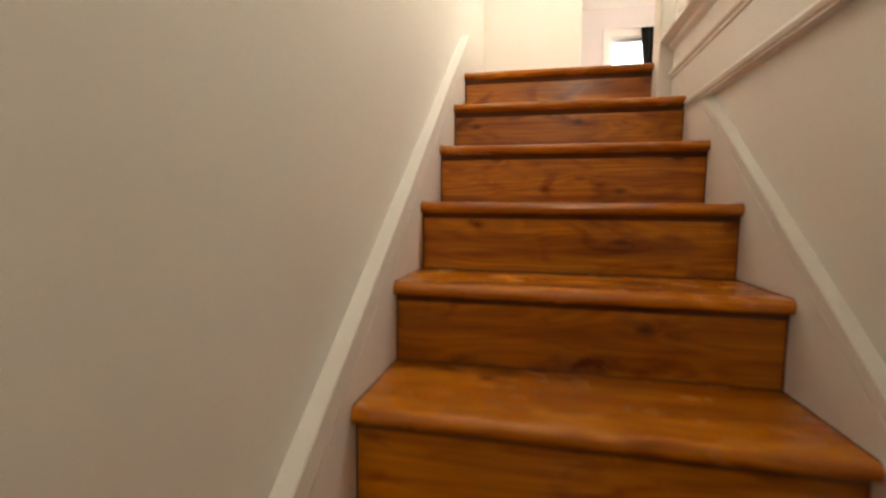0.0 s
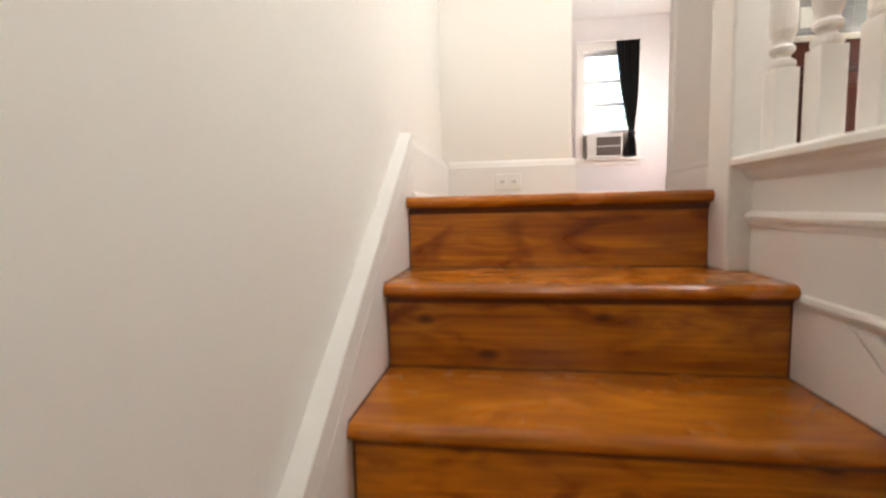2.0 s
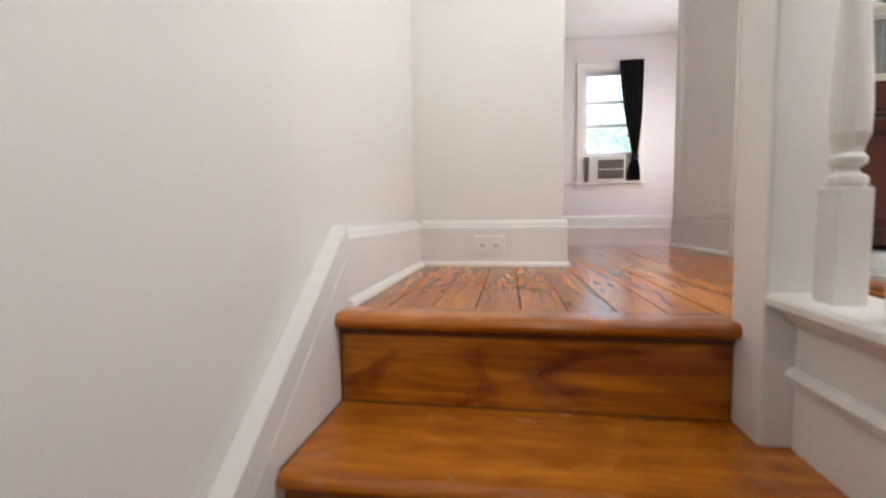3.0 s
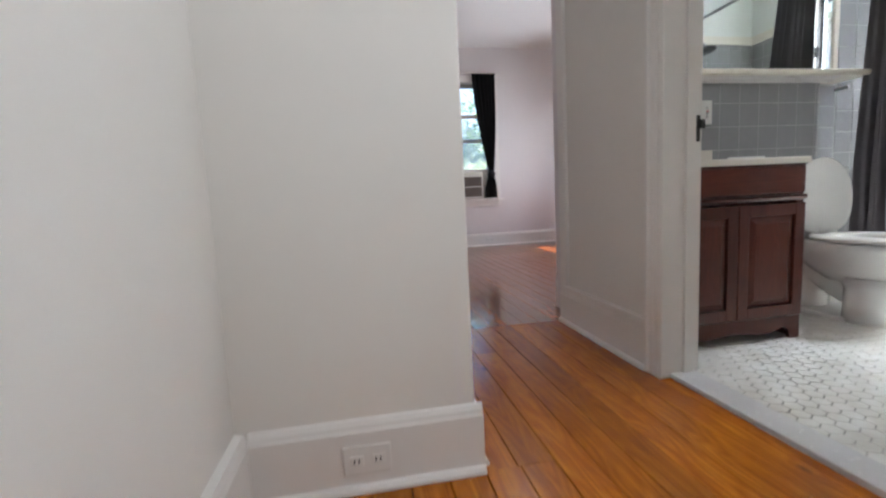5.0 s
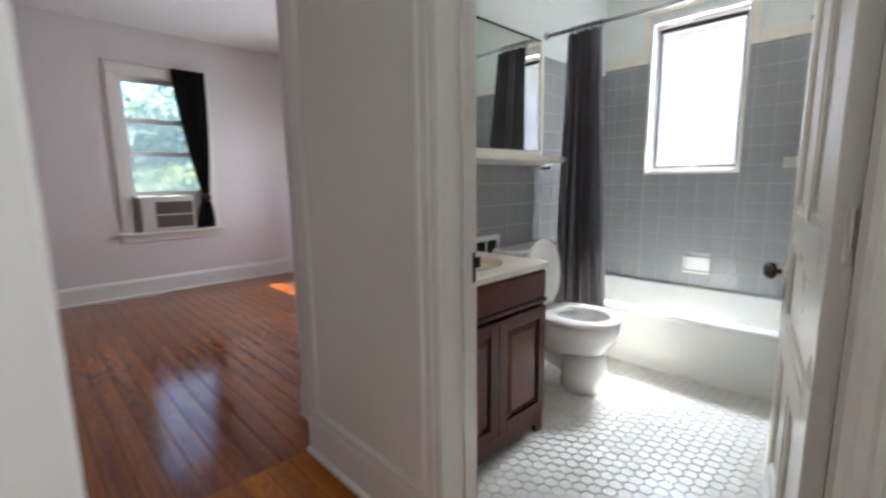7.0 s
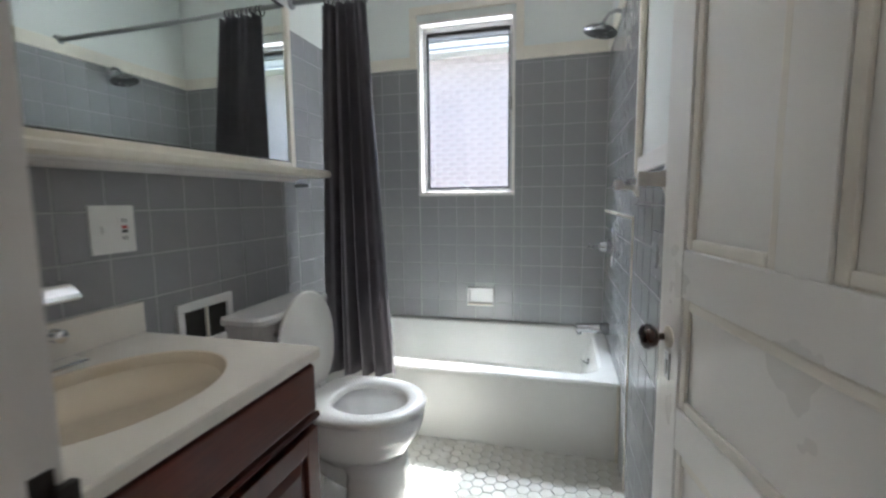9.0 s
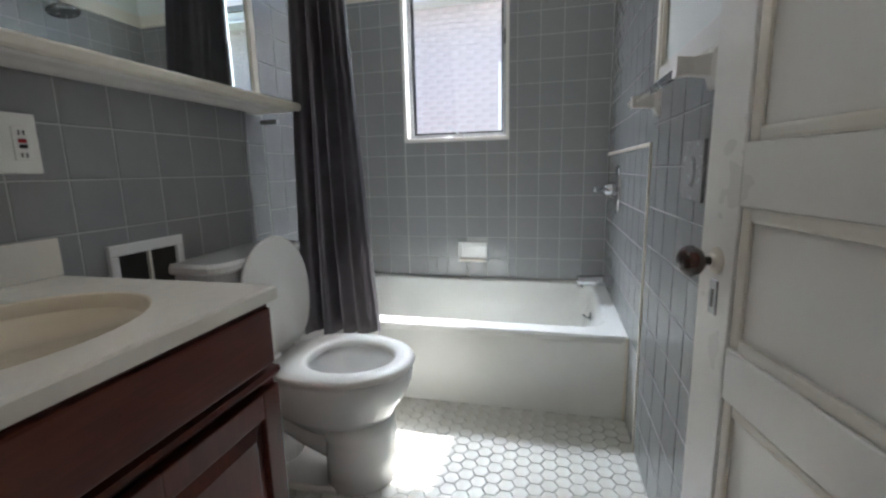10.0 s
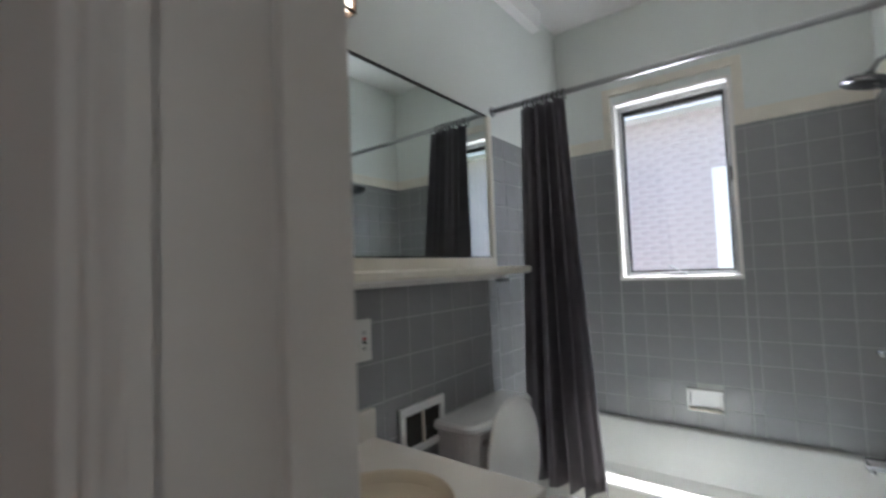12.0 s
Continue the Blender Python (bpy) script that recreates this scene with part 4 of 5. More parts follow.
slab = bmesh.new()
loft([oval(brx + 0.006, bry + 0.006, CZ - 0.028), rim_square(CZ - 0.028), rim_square(CZ - 0.005), rim_square(CZ, 0.004), oval(brx + 0.006, bry + 0.006, CZ)], slab, cap=False)
part("slab", slab, COUNTER, ctop)
part("basin", loft([oval(brx + 0.0065, bry + 0.0065, CZ - 0.027), oval(brx + 0.0065, bry + 0.0065, CZ), oval(brx, bry, CZ - 0.004), oval(brx * 0.97, bry * 0.96, CZ - 0.025), oval(brx * 0.85, bry * 0.83, CZ - 0.075, bcy + 0.015), oval(brx * 0.6, bry * 0.58, CZ - 0.115, bcy + 0.045), oval(brx * 0.25, bry * 0.25, CZ - 0.132, bcy + 0.080), oval(brx * 0.05, bry * 0.05, CZ - 0.134, bcy + 0.085)]), BASIN, ctop, "bone-coloured oval basin", smooth=True)
part("drain", lathe([(0.022, 0.0), (0.022, 0.004), (0.014, 0.005)], (bcx, bcy + 0.082, CZ - 0.134), "Z", 16), CHROME, ctop)
part("backsplash", B(CX0, CX1, TN - 0.022, TN - 0.001, CZ, CZ + 0.085, bevel=0.003), COUNTER, ctop)

faucet = thing("sink_faucet", (1.880, 1.925, CZ), "chrome waterfall sink faucet with curved ribbon spout", "faucet")
part("base_plate", B(1.782, 1.968, 1.872, 1.930, CZ, CZ + 0.012, bevel=0.004), CHROME, faucet)
FX = 1.880
col = [(1.912, CZ + 0.010), (1.915, CZ + 0.06), (1.914, CZ + 0.11)]
for i in range(17):
    a = math.pi * i / 16 * 0.86
    col.append((1.860 + 0.053 * math.cos(a), CZ + 0.140 + 0.052 * math.sin(a)))
bmr = bmesh.new()
prev = None
for i, (yy, zz) in enumerate(col):
    y2, z2 = col[min(i + 1, len(col) - 1)]
    y1_, z1_ = col[max(i - 1, 0)]
    d = Vector((y2 - y1_, z2 - z1_)).normalized()
    nrm = Vector((-d.y, d.x)) * 0.006
    w = 0.027 + 0.014 * i / len(col)
    ring = [bmr.verts.new((FX + sx * w, yy + sn * nrm.x, zz + sn * nrm.y)) for sx, sn in ((-1, -1), (1, -1), (1, 1), (-1, 1))]
    if prev:
        for j in range(4):
            bmr.faces.new((prev[j], prev[(j + 1) % 4], ring[(j + 1) % 4], ring[j]))
    else:
        bmr.faces.new(ring[::-1])
    prev = ring
bmr.faces.new(prev)
bmesh.ops.bevel(bmr, geom=[e for e in bmr.edges if len(e.link_faces) == 2 and e.calc_face_angle() > 1.0], offset=0.002, segments=2, affect="EDGES")
part("spout", bmr, CHROME, faucet, smooth=False)
part("lever", tube([(FX, 1.912, CZ + 0.086), (FX + 0.002, 1.880, CZ + 0.092), (FX + 0.004, 1.850, CZ + 0.092)], 0.009, 12), CHROME, faucet, smooth=True)
part("lever_knob", lathe([(0.012, 0.0), (0.014, -0.004), (0.014, -0.030), (0.010, -0.034)], (FX + 0.004, 1.852, CZ + 0.090), "Y", 16), CHROME, faucet, smooth=True)

# wall plate with toggle and protected outlet
gfi = thing("switch_outlet_plate", (2.135, TN, 1.031), "white double plate with switch and red-button outlet", "outlet")
part("plate", B(2.076, 2.196, TN - 0.007, TN - 0.0005, 1.031, 1.156, bevel=0.003), PLASTIC, gfi)
part("toggle", B(2.102, 2.112, TN - 0.016, TN - 0.007, 1.084, 1.104, bevel=0.002), PLASTIC, gfi)
part("outlet_face", B(2.146, 2.180, TN - 0.010, TN - 0.007, 1.058, 1.128, bevel=0.002), PLASTIC, gfi)
part("test_button", B(2.155, 2.171, TN - 0.012, TN - 0.010, 1.095, 1.103, bevel=0.001, seg=1), RED_PLASTIC, gfi)
part("reset_button", B(2.155, 2.171, TN - 0.012, TN - 0.010, 1.084, 1.092, bevel=0.001, seg=1), BLACK_HOLE, gfi)
for sx, sz in ((2.157, 1.065), (2.166, 1.065), (2.157, 1.111), (2.166, 1.111)):
    part("slot", B(sx, sx + 0.003, TN - 0.0105, TN - 0.010, sz, sz + 0.010), BLACK_HOLE, gfi)

# recessed paper holder
tp = thing("toilet_paper_holder", (2.42, TN, 0.69), "white ceramic recessed paper holder, empty, its inner shade painted dark", "paper holder")
part("rim", boxes((2.305, 2.535, TN - 0.014, TN - 0.0005, 0.820, 0.850), (2.305, 2.535, TN - 0.014, TN - 0.0005, 0.690, 0.714), (2.305, 2.329, TN - 0.014, TN - 0.0005, 0.714, 0.820), (2.511, 2.535, TN - 0.014, TN - 0.0005, 0.714, 0.820), bevel=0.004), PORCELAIN, tp)
# Flat plate; the hollow's shade is put into its dark colour.
part("recess", B(2.329, 2.511, TN - 0.004, TN - 0.001, 0.714, 0.820), BLACK_HOLE, tp)
part("divider", B(2.416, 2.424, TN - 0.012, TN - 0.004, 0.714, 0.820), TRIM_OLD, tp)
holder = thing("tumbler_holder", (1.82, TN, 1.04), "small white ceramic holder on the grey tile", "holder")
part("plate", B(1.775, 1.860, TN - 0.010, TN - 0.0005, 1.035, 1.095, bevel=0.004), PORCELAIN, holder)
part("shelf", boxes((1.772, 1.845, TN - 0.060, TN - 0.010, 1.045, 1.082), bevel=0.010), PORCELAIN, holder)

# ---- mirror and shelf ----
shelf = thing("ledge_shelf", (2.3, 1.98, 1.265), "worn white painted wooden ledge shelf below the mirror", "shelf")
rs = random.Random(12)
rings = []
for i in range(70):
    xx = BI + 0.002 + (3.135 - BI - 0.002) * i / 69
    j = [rs.uniform(-0.0022, 0.0022) for _ in range(4)]
    rings.append([(xx, AN - 0.001, 1.268), (xx, 1.914, 1.268 + j[0]), (xx, 1.907 + j[1], 1.275), (xx, 1.905 + j[2], 1.293), (xx, 1.911, 1.300 + j[3] * 0.4), (xx, AN - 0.001, 1.300)])
part("board", loft(rings), TRIM_OLD, shelf)
part("apron_moulding", prism([(1.925, 1.268), (1.985, 1.268), (1.985, 1.245), (1.968, 1.248), (1.955, 1.257), (1.93, 1.262)], "X", BI + 0.002, 2.95), TRIM, shelf)
mir = thing("wall_mirror", (2.35, AN, 1.30), "wide wall mirror in a narrow cream frame", "mirror")
MX0, MX1, MZ0, MZ1 = 1.58, 3.115, 1.345, 2.045
part("glass", B(MX0, MX1, AN - 0.012, AN - 0.007, MZ0, MZ1), MIRROR, mir, "silvered mirror glass")
part("backing", B(MX0 - 0.02, MX1 + 0.02, AN - 0.0065, AN - 0.001, MZ0 - 0.02, MZ1 + 0.012), TRIM_OLD, mir)
part("frame_side", B(MX1, MX1 + 0.035, AN - 0.022, AN - 0.0065, MZ0 - 0.044, MZ1 + 0.006, bevel=0.004), TRIM_OLD, mir)
part("frame_side", B(MX0 - 0.035, MX0, AN - 0.022, AN - 0.0065, MZ0 - 0.044, MZ1 + 0.006, bevel=0.004), TRIM_OLD, mir)
part("frame_bottom", B(MX0, MX1, AN - 0.022, AN - 0.0065, MZ0 - 0.044, MZ0, bevel=0.004), TRIM_OLD, mir)
part("frame_top", B(MX0, MX1, AN - 0.018, AN - 0.0065, MZ1, MZ1 + 0.008), DARK_METAL, mir, "thin dark top channel")
part("bottom_channel", B(MX0, MX1, AN - 0.0145, AN - 0.012, MZ0, MZ0 + 0.006), DARK_METAL, mir, "thin dark bottom channel")
rack = thing("towel_peg", (3.12, AN, 1.23), "steel towel peg on the tiled wall", "towel holder")
part("peg", tube([(3.15, AN - 0.001, 1.235), (3.15, AN - 0.09, 1.235)], 0.010), STEEL, rack)
part("peg_plate", lathe([(0.022, 0.0), (0.020, -0.008)], (3.15, AN - 0.001, 1.235), "Y", 14), STEEL, rack)
sconce = thing("vanity_light", (1.98, AN, 2.12), "bronze-framed white glass wall light above the mirror, switched on", "wall lamp")
part("backplate", B(1.74, 2.22, AN - 0.014, AN - 0.001, 2.12, 2.25, bevel=0.004), BRONZE, sconce, "dark bronze backplate")
part("diffuser", B(1.765, 2.195, AN - 0.098, AN - 0.014, 2.136, 2.236, bevel=0.012, seg=3), VANITY_ON, sconce, "lit white glass box", smooth=False)
for xx in (1.757, 2.197):
    part("end_frame", boxes((xx, xx + 0.008, AN - 0.104, AN - 0.014, 2.126, 2.246), bevel=0.002), BRONZE, sconce, "dark bronze end frame")
for zz in (2.126, 2.238):
    part("rail", B(1.765, 2.197, AN - 0.106, AN - 0.098, zz, zz + 0.008), BRONZE, sconce, "thin bronze rail")

# ---- toilet ----
toilet = thing("toilet", (2.71, 1.70, 0.01), "white porcelain toilet with lid raised", "toilet")
TX = 2.71


def egg(rx, yf, yb, z, n=36, shift=0.0):
    """An egg-shaped ring, round front at yf, flatter back at yb."""
    pts = []
    yc = yf + (yb - yf) * 0.52
    for i in range(n):
        a = 2 * math.pi * i / n
        c, s = math.cos(a), math.sin(a)
        ry = (yc - yf) if s < 0 else (yb - yc)
        p = 1.0 if s < 0 else 0.75
        pts.append((TX + shift + rx * math.copysign(abs(c) ** p, c), yc + ry * math.copysign(abs(s) ** p, s), z))
    return pts


part("bowl", loft([egg(0.118, 1.415, 1.72, 0.20), egg(0.140, 1.395, 1.80, 0.245), egg(0.172, 1.360, 1.85, 0.295), egg(0.190, 1.338, 1.865, 0.345), egg(0.194, 1.333, 1.87, 0.385), egg(0.188, 1.338, 1.865, 0.398),
                      egg(0.122, 1.396, 1.69, 0.398), egg(0.116, 1.41, 1.68, 0.36), egg(0.09, 1.46, 1.655, 0.27), egg(0.05, 1.52, 1.62, 0.22)]), PORCELAIN, toilet, smooth=True)
part("pedestal", loft([egg(0.140, 1.392, 1.62, 0.014), egg(0.134, 1.397, 1.62, 0.10), egg(0.128, 1.403, 1.62, 0.17), egg(0.130, 1.402, 1.66, 0.225)]), PORCELAIN, toilet, smooth=True)
part("foot", loft([egg(0.146, 1.386, 1.905, 0.012), egg(0.146, 1.386, 1.905, 0.022), egg(0.138, 1.394, 1.895, 0.030)]), PORCELAIN, toilet)
part("trapway", tube([(TX, 1.58, 0.15), (TX, 1.68, 0.19), (TX, 1.76, 0.23), (TX, 1.83, 0.21), (TX, 1.86, 0.12), (TX, 1.86, 0.03)], 0.100, 18), PORCELAIN, toilet, smooth=True)
part("tank_shelf", boxes((TX - 0.15, TX + 0.15, 1.80, 1.94, 0.30, 0.392), bevel=0.03), PORCELAIN, toilet, smooth=True)
seat = loft([egg(0.198, 1.328, 1.782, 0.402), egg(0.202, 1.325, 1.784, 0.411), egg(0.196, 1.331, 1.782, 0.421), egg(0.136, 1.384, 1.69, 0.425), egg(0.124, 1.394, 1.675, 0.418), egg(0.122, 1.396, 1.673, 0.402)], cap=False)
part("seat", seat, PLASTIC, toilet, "white plastic seat", smooth=True)
LM = Matrix.Translation((TX, 1.783, 0.428)) @ Matrix.Rotation(radians(-92), 4, "X") @ Matrix.Translation((-TX, -1.783, -0.428))


def lid_ring(rx, yf, z):
    return [tuple(LM @ Vector(p)) for p in egg(rx, yf, 1.79, z)]


part("lid", loft([lid_ring(0.180, 1.40, 0.425), lid_ring(0.190, 1.391, 0.430), lid_ring(0.186, 1.395, 0.440), lid_ring(0.12, 1.45, 0.445)]), PLASTIC, toilet, "raised white plastic lid", smooth=True)
for dx in (-0.06, 0.06):
    part("hinge", boxes((TX + dx - 0.022, TX + dx + 0.022, 1.772, 1.802, 0.402, 0.434), bevel=0.006), PLASTIC, toilet)


def tank_ring(w, front, z, bow=0.05, n=14):
    """A tank's outline: straight back, bowed front with rounded corners."""
    pts = [(TX + w, 1.982, z), (TX - w, 1.982, z)]
    for i in range(n + 1):
        a = math.pi * (1.0 + i / n)
        pts.append((TX + w * math.copysign(abs(math.cos(a)) ** 0.45, math.cos(a)), front + bow + 0.02 + (bow + 0.02) * math.copysign(abs(math.sin(a)) ** 0.7, math.sin(a)), z))
    return pts


part("tank", loft([tank_ring(0.190, 1.838, 0.392), tank_ring(0.205, 1.830, 0.45), tank_ring(0.215, 1.826, 0.735)]), PORCELAIN, toilet)
part("tank_lid", loft([tank_ring(0.226, 1.812, 0.735), tank_ring(0.234, 1.806, 0.742), tank_ring(0.234, 1.806, 0.757), tank_ring(0.226, 1.814, 0.768)]), PORCELAIN, toilet)
part("flush_lever", tube([(TX - 0.15, 1.860, 0.69), (TX - 0.15, 1.835, 0.69), (TX - 0.09, 1.822, 0.685)], 0.006), CHROME, toilet)
for dx in (-0.10, 0.10):
    part("bolt_cap", lathe([(0.012, 0.0), (0.010, 0.010), (0.003, 0.013)], (TX + dx * 1.18, 1.66, 0.012), "Z", 10), PLASTIC, toilet)
supply = thing("supply_valve", (2.50, 1.955, 0.10), "small steel supply valve and hose by the toilet", "valve")
part("hose", tube([(2.50, 1.985, 0.14), (2.50, 1.95, 0.14), (2.505, 1.945, 0.22), (2.53, 1.93, 0.32), (2.55, 1.91, 0.395)], 0.006), STEEL, supply)
part("handle", lathe([(0.018, 0.0), (0.018, -0.012)], (2.50, 1.945, 0.14), "Y", 10), STEEL, supply)

# ---- south wall fittings ----
wtrim = thing("tile_edge_trim", (2.93, BS, 1.245), "cream painted moulding where wall tile meets white wall", "trim")
tagged(wtrim, kind="structure")
part("upright", B(2.918, 2.957, BS - 0.006, BS + 0.012, 1.245, TT, bevel=0.004), TRIM_OLD, wtrim)
part("bead", B(2.906, 2.918, BS - 0.006, BS + 0.007, 1.297, TT + 0.07, bevel=0.003), TRIM_OLD, wtrim)
part("crosspiece", B(2.402, 2.918, BS - 0.006, BS + 0.008, 1.245, 1.297, bevel=0.002), TRIM, wtrim)
bar = thing("towel_bar", (2.78, BS, 1.17), "clear acrylic towel bar on aged ceramic brackets", "towel bar")
part("rod", tube([(2.995, BS + 0.062, 1.212), (2.43, BS + 0.062, 1.205)], 0.010, 12), CLEAR, bar, "clear acrylic rod", smooth=True)
for xx in (2.93, 2.45):
    part("bracket", loft([[(xx - w, BS, 1.205 - h), (xx + w, BS, 1.205 - h), (xx + w, BS, 1.205 + h), (xx - w, BS, 1.205 + h)] if i == 0 else [(xx - w, BS + d, 1.207 - h), (xx + w, BS + d, 1.207 - h), (xx + w, BS + d, 1.207 + h), (xx - w, BS + d, 1.207 + h)] for i, (w, h, d) in enumerate(((0.032, 0.042, 0), (0.030, 0.040, 0.006), (0.017, 0.020, 0.016), (0.013, 0.016, 0.045), (0.017, 0.018, 0.076)))]), TRIM, bar, "aged white ceramic bracket")
part("end_cap", lathe([(0.013, 0.0), (0.013, 0.014), (0.006, 0.02)], (2.99, BS + 0.062, 1.212), "X", 12), TRIM_OLD, bar)
blank = thing("blank_wall_plate", (2.53, BS, 0.94), "faded embossed ceramic plate on the tiled wall", "wall plate")
part("plate", B(2.465, 2.60, BS, BS + 0.008, 0.94, 1.07, bevel=0.003), TILE_PALE, blank)
part("boss", loft([[(2.532 + r * math.cos(2 * math.pi * i / 16), BS + h, 1.005 + 1.3 * r * math.sin(2 * math.pi * i / 16)) for i in range(16)] for r, h in ((0.028, 0.007), (0.022, 0.013), (0.005, 0.014))]), TILE_PALE, blank)
solid("tub_surround_edge", boxes((2.987, 2.998, BS - 0.002, BS + 0.006, 0.012, 1.092), (2.998, BE, BS - 0.002, BS + 0.006, 1.080, 1.092), bevel=0.002), TRIM_OLD, "yellowed bullnose edge of the tub surround", kind="structure")

# ---- bedroom window with curtain and window unit ----
nw = thing("window_2", (1.785, BED_Y, NZ0), "white double-hung bedroom window, trees outside", "window")
tagged(nw, kind="structure")
y0 = BED_Y
part("casing", B(NX0 - 0.10, NX0 + 0.004, y0 - 0.022, y0, NZ0, NZ1 + 0.004, bevel=0.005), TRIM, nw)
part("casing", B(NX1 - 0.004, NX1 + 0.10, y0 - 0.022, y0, NZ0, NZ1 + 0.004, bevel=0.005), TRIM, nw)
part("casing", B(NX0 - 0.10, NX1 + 0.10, y0 - 0.024, y0, NZ1 + 0.004, NZ1 + 0.095, bevel=0.005), TRIM, nw)
part("window_sill", B(NX0 - 0.14, NX1 + 0.14, y0 - 0.06, y0 + 0.10, NZ0 - 0.032, NZ0, bevel=0.006), TRIM, nw)
part("apron", B(NX0 - 0.10, NX1 + 0.10, y0 - 0.020, y0, NZ0 - 0.105, NZ0 - 0.032, bevel=0.005), TRIM, nw)


def sash(name, x0, x1, z0, z1, yy, w=0.045):
    s = part(name, boxes((x0, x0 + w, yy, yy + 0.035, z0, z1), (x1 - w, x1, yy, yy + 0.035, z0, z1), (x0 + w, x1 - w, yy, yy + 0.035, z0, z0 + w), (x0 + w, x1 - w, yy, yy + 0.035, z1 - w, z1)), TRIM, nw)
    p = part("pane", B(x0 + w, x1 - w, yy + 0.015, yy + 0.019, z0 + w, z1 - w), GLASS, s, "clear glass pane")
    p.visible_shadow = False
    return s


sash("upper_sash", NX0 + 0.01, NX1 - 0.01, 1.465, NZ1 - 0.002, y0 + 0.10)
sash("lower_sash", NX0 + 0.01, NX1 - 0.01, 1.045, 1.84, y0 + 0.06)
part("insect_screen", B(NX0 + 0.012, NX1 - 0.012, y0 + 0.148, y0 + 0.150, 1.06, NZ1 - 0.002), SCREEN, nw, "fine grey insect screen").visible_shadow = False
part("screen_bar", B(NX0 + 0.02, NX1 - 0.02, y0 + 0.14, y0 + 0.15, 1.475, 1.50), TRIM, nw)
ac = thing("window_air_conditioner", (1.72, BED_Y, NZ0), "beige window air conditioner with brown grille", "air conditioner")
part("housing", B(1.475, 1.985, y0 - 0.07, y0 + 0.36, NZ0 + 0.001, 1.035, bevel=0.012), AC_BODY, ac)
part("grille", B(1.615, 1.965, y0 - 0.076, y0 - 0.070, 0.71, 0.98), AC_GRILLE, ac)
for i in range(9):
    part("louvre", B(1.62, 1.96, y0 - 0.082, y0 - 0.076, 0.725 + 0.028 * i, 0.738 + 0.028 * i), AC_BODY if i == 4 else AC_GRILLE, ac)
part("control_panel", B(1.49, 1.60, y0 - 0.075, y0 - 0.070, 0.71, 1.00, bevel=0.002), AC_BODY, ac)
for x0, x1 in ((NX0 + 0.012, 1.474), (1.986, NX1 - 0.012)):
    nfold = 5
    pts = []
    for i in range(nfold * 2 + 1):
        pts.append((x0 + (x1 - x0) * i / (nfold * 2), y0 + 0.055 + (0.012 if i % 2 else 0)))
    pts += [(p[0], p[1] + 0.012) for p in reversed(pts)]
    part("accordion_panel", prism(pts, "Z", NZ0 + 0.002, 1.043), ACCORDION, ac, "cream pleated side panel")


def bed_edge(z):
    t = (2.365 - z) / (2.365 - 0.685)
    knee = 0.80
    if t < knee:
        u = t / knee
        return 1.885 + 0.20 * u ** 1.5, 2.215 - 0.065 * u ** 3, BED_Y - 0.055
    u = (t - knee) / (1 - knee)
    return 2.085 - 0.075 * math.sin(u * math.pi * 0.55), 2.15 + 0.045 * math.sin(u * math.pi * 0.6), BED_Y - 0.055


zr2 = [2.365 - 1.68 * i / 40 for i in range(41)]
rows, bm = hanging_cloth(2.365, zr2, 6, bed_edge, lambda z: 0.016)
cur = thing("window_curtain", (2.1, BED_Y - 0.05, 0.685), "black curtain knotted at the side of the window", "curtain")
part("cloth", curtain_mesh(rows, bm, lambda r: (r[1], r[2], r[3])), CURTAIN_BLACK, cur, smooth=True)
part("knot", lathe([(0.015, -0.055), (0.045, -0.035), (0.058, 0.0), (0.046, 0.032), (0.018, 0.05)], (2.115, BED_Y - 0.062, 1.015), "Z", 14), CURTAIN_BLACK, cur, smooth=True)
crod = thing("window_curtain_rod", (1.785, BED_Y - 0.05, 2.372), "thin white curtain rod over the bedroom window", "curtain rod")
part("rod", tube([(NX0 - 0.11, BED_Y - 0.052, 2.372), (NX1 + 0.11, BED_Y - 0.052, 2.372)], 0.006, 8), TRIM, crod)
for xx in (NX0 - 0.10, NX1 + 0.10):
    part("bracket", tube([(xx, BED_Y - 0.024, 2.372), (xx, BED_Y - 0.052, 2.372)], 0.006, 8), TRIM, crod)

lamp = thing("ceiling_light", (1.8, 4.08, CEIL_Z), "round white glass flush ceiling light, switched on", "ceiling lamp")
part("base", lathe([(0.165, 0.0), (0.165, -0.02), (0.16, -0.022)], (1.8, 4.08, CEIL_Z + 0.001), "Z", 32), TRIM, lamp)
part("diffuser", lathe([(0.158, -0.021), (0.152, -0.05), (0.125, -0.078), (0.07, -0.095), (0.01, -0.10)], (1.8, 4.08, CEIL_Z), "Z", 32), LAMP_ON, lamp, "lit white glass dome", smooth=True)
cbl = thing("floor_cable", (1.7, 5.7, 0.0), "thin white cable lying along the bedroom baseboard", "cable")
part("cord", tube([(1.0 + 1.08 * i / 30, 5.80 - 0.05 * math.sin(i * 0.21) - 0.03 * math.sin(i * 0.6), 0.006) for i in range(31)] + [(2.08, 5.84, 0.02), (2.08, 5.868, 0.075)], 0.004, 6), CABLE, cbl)

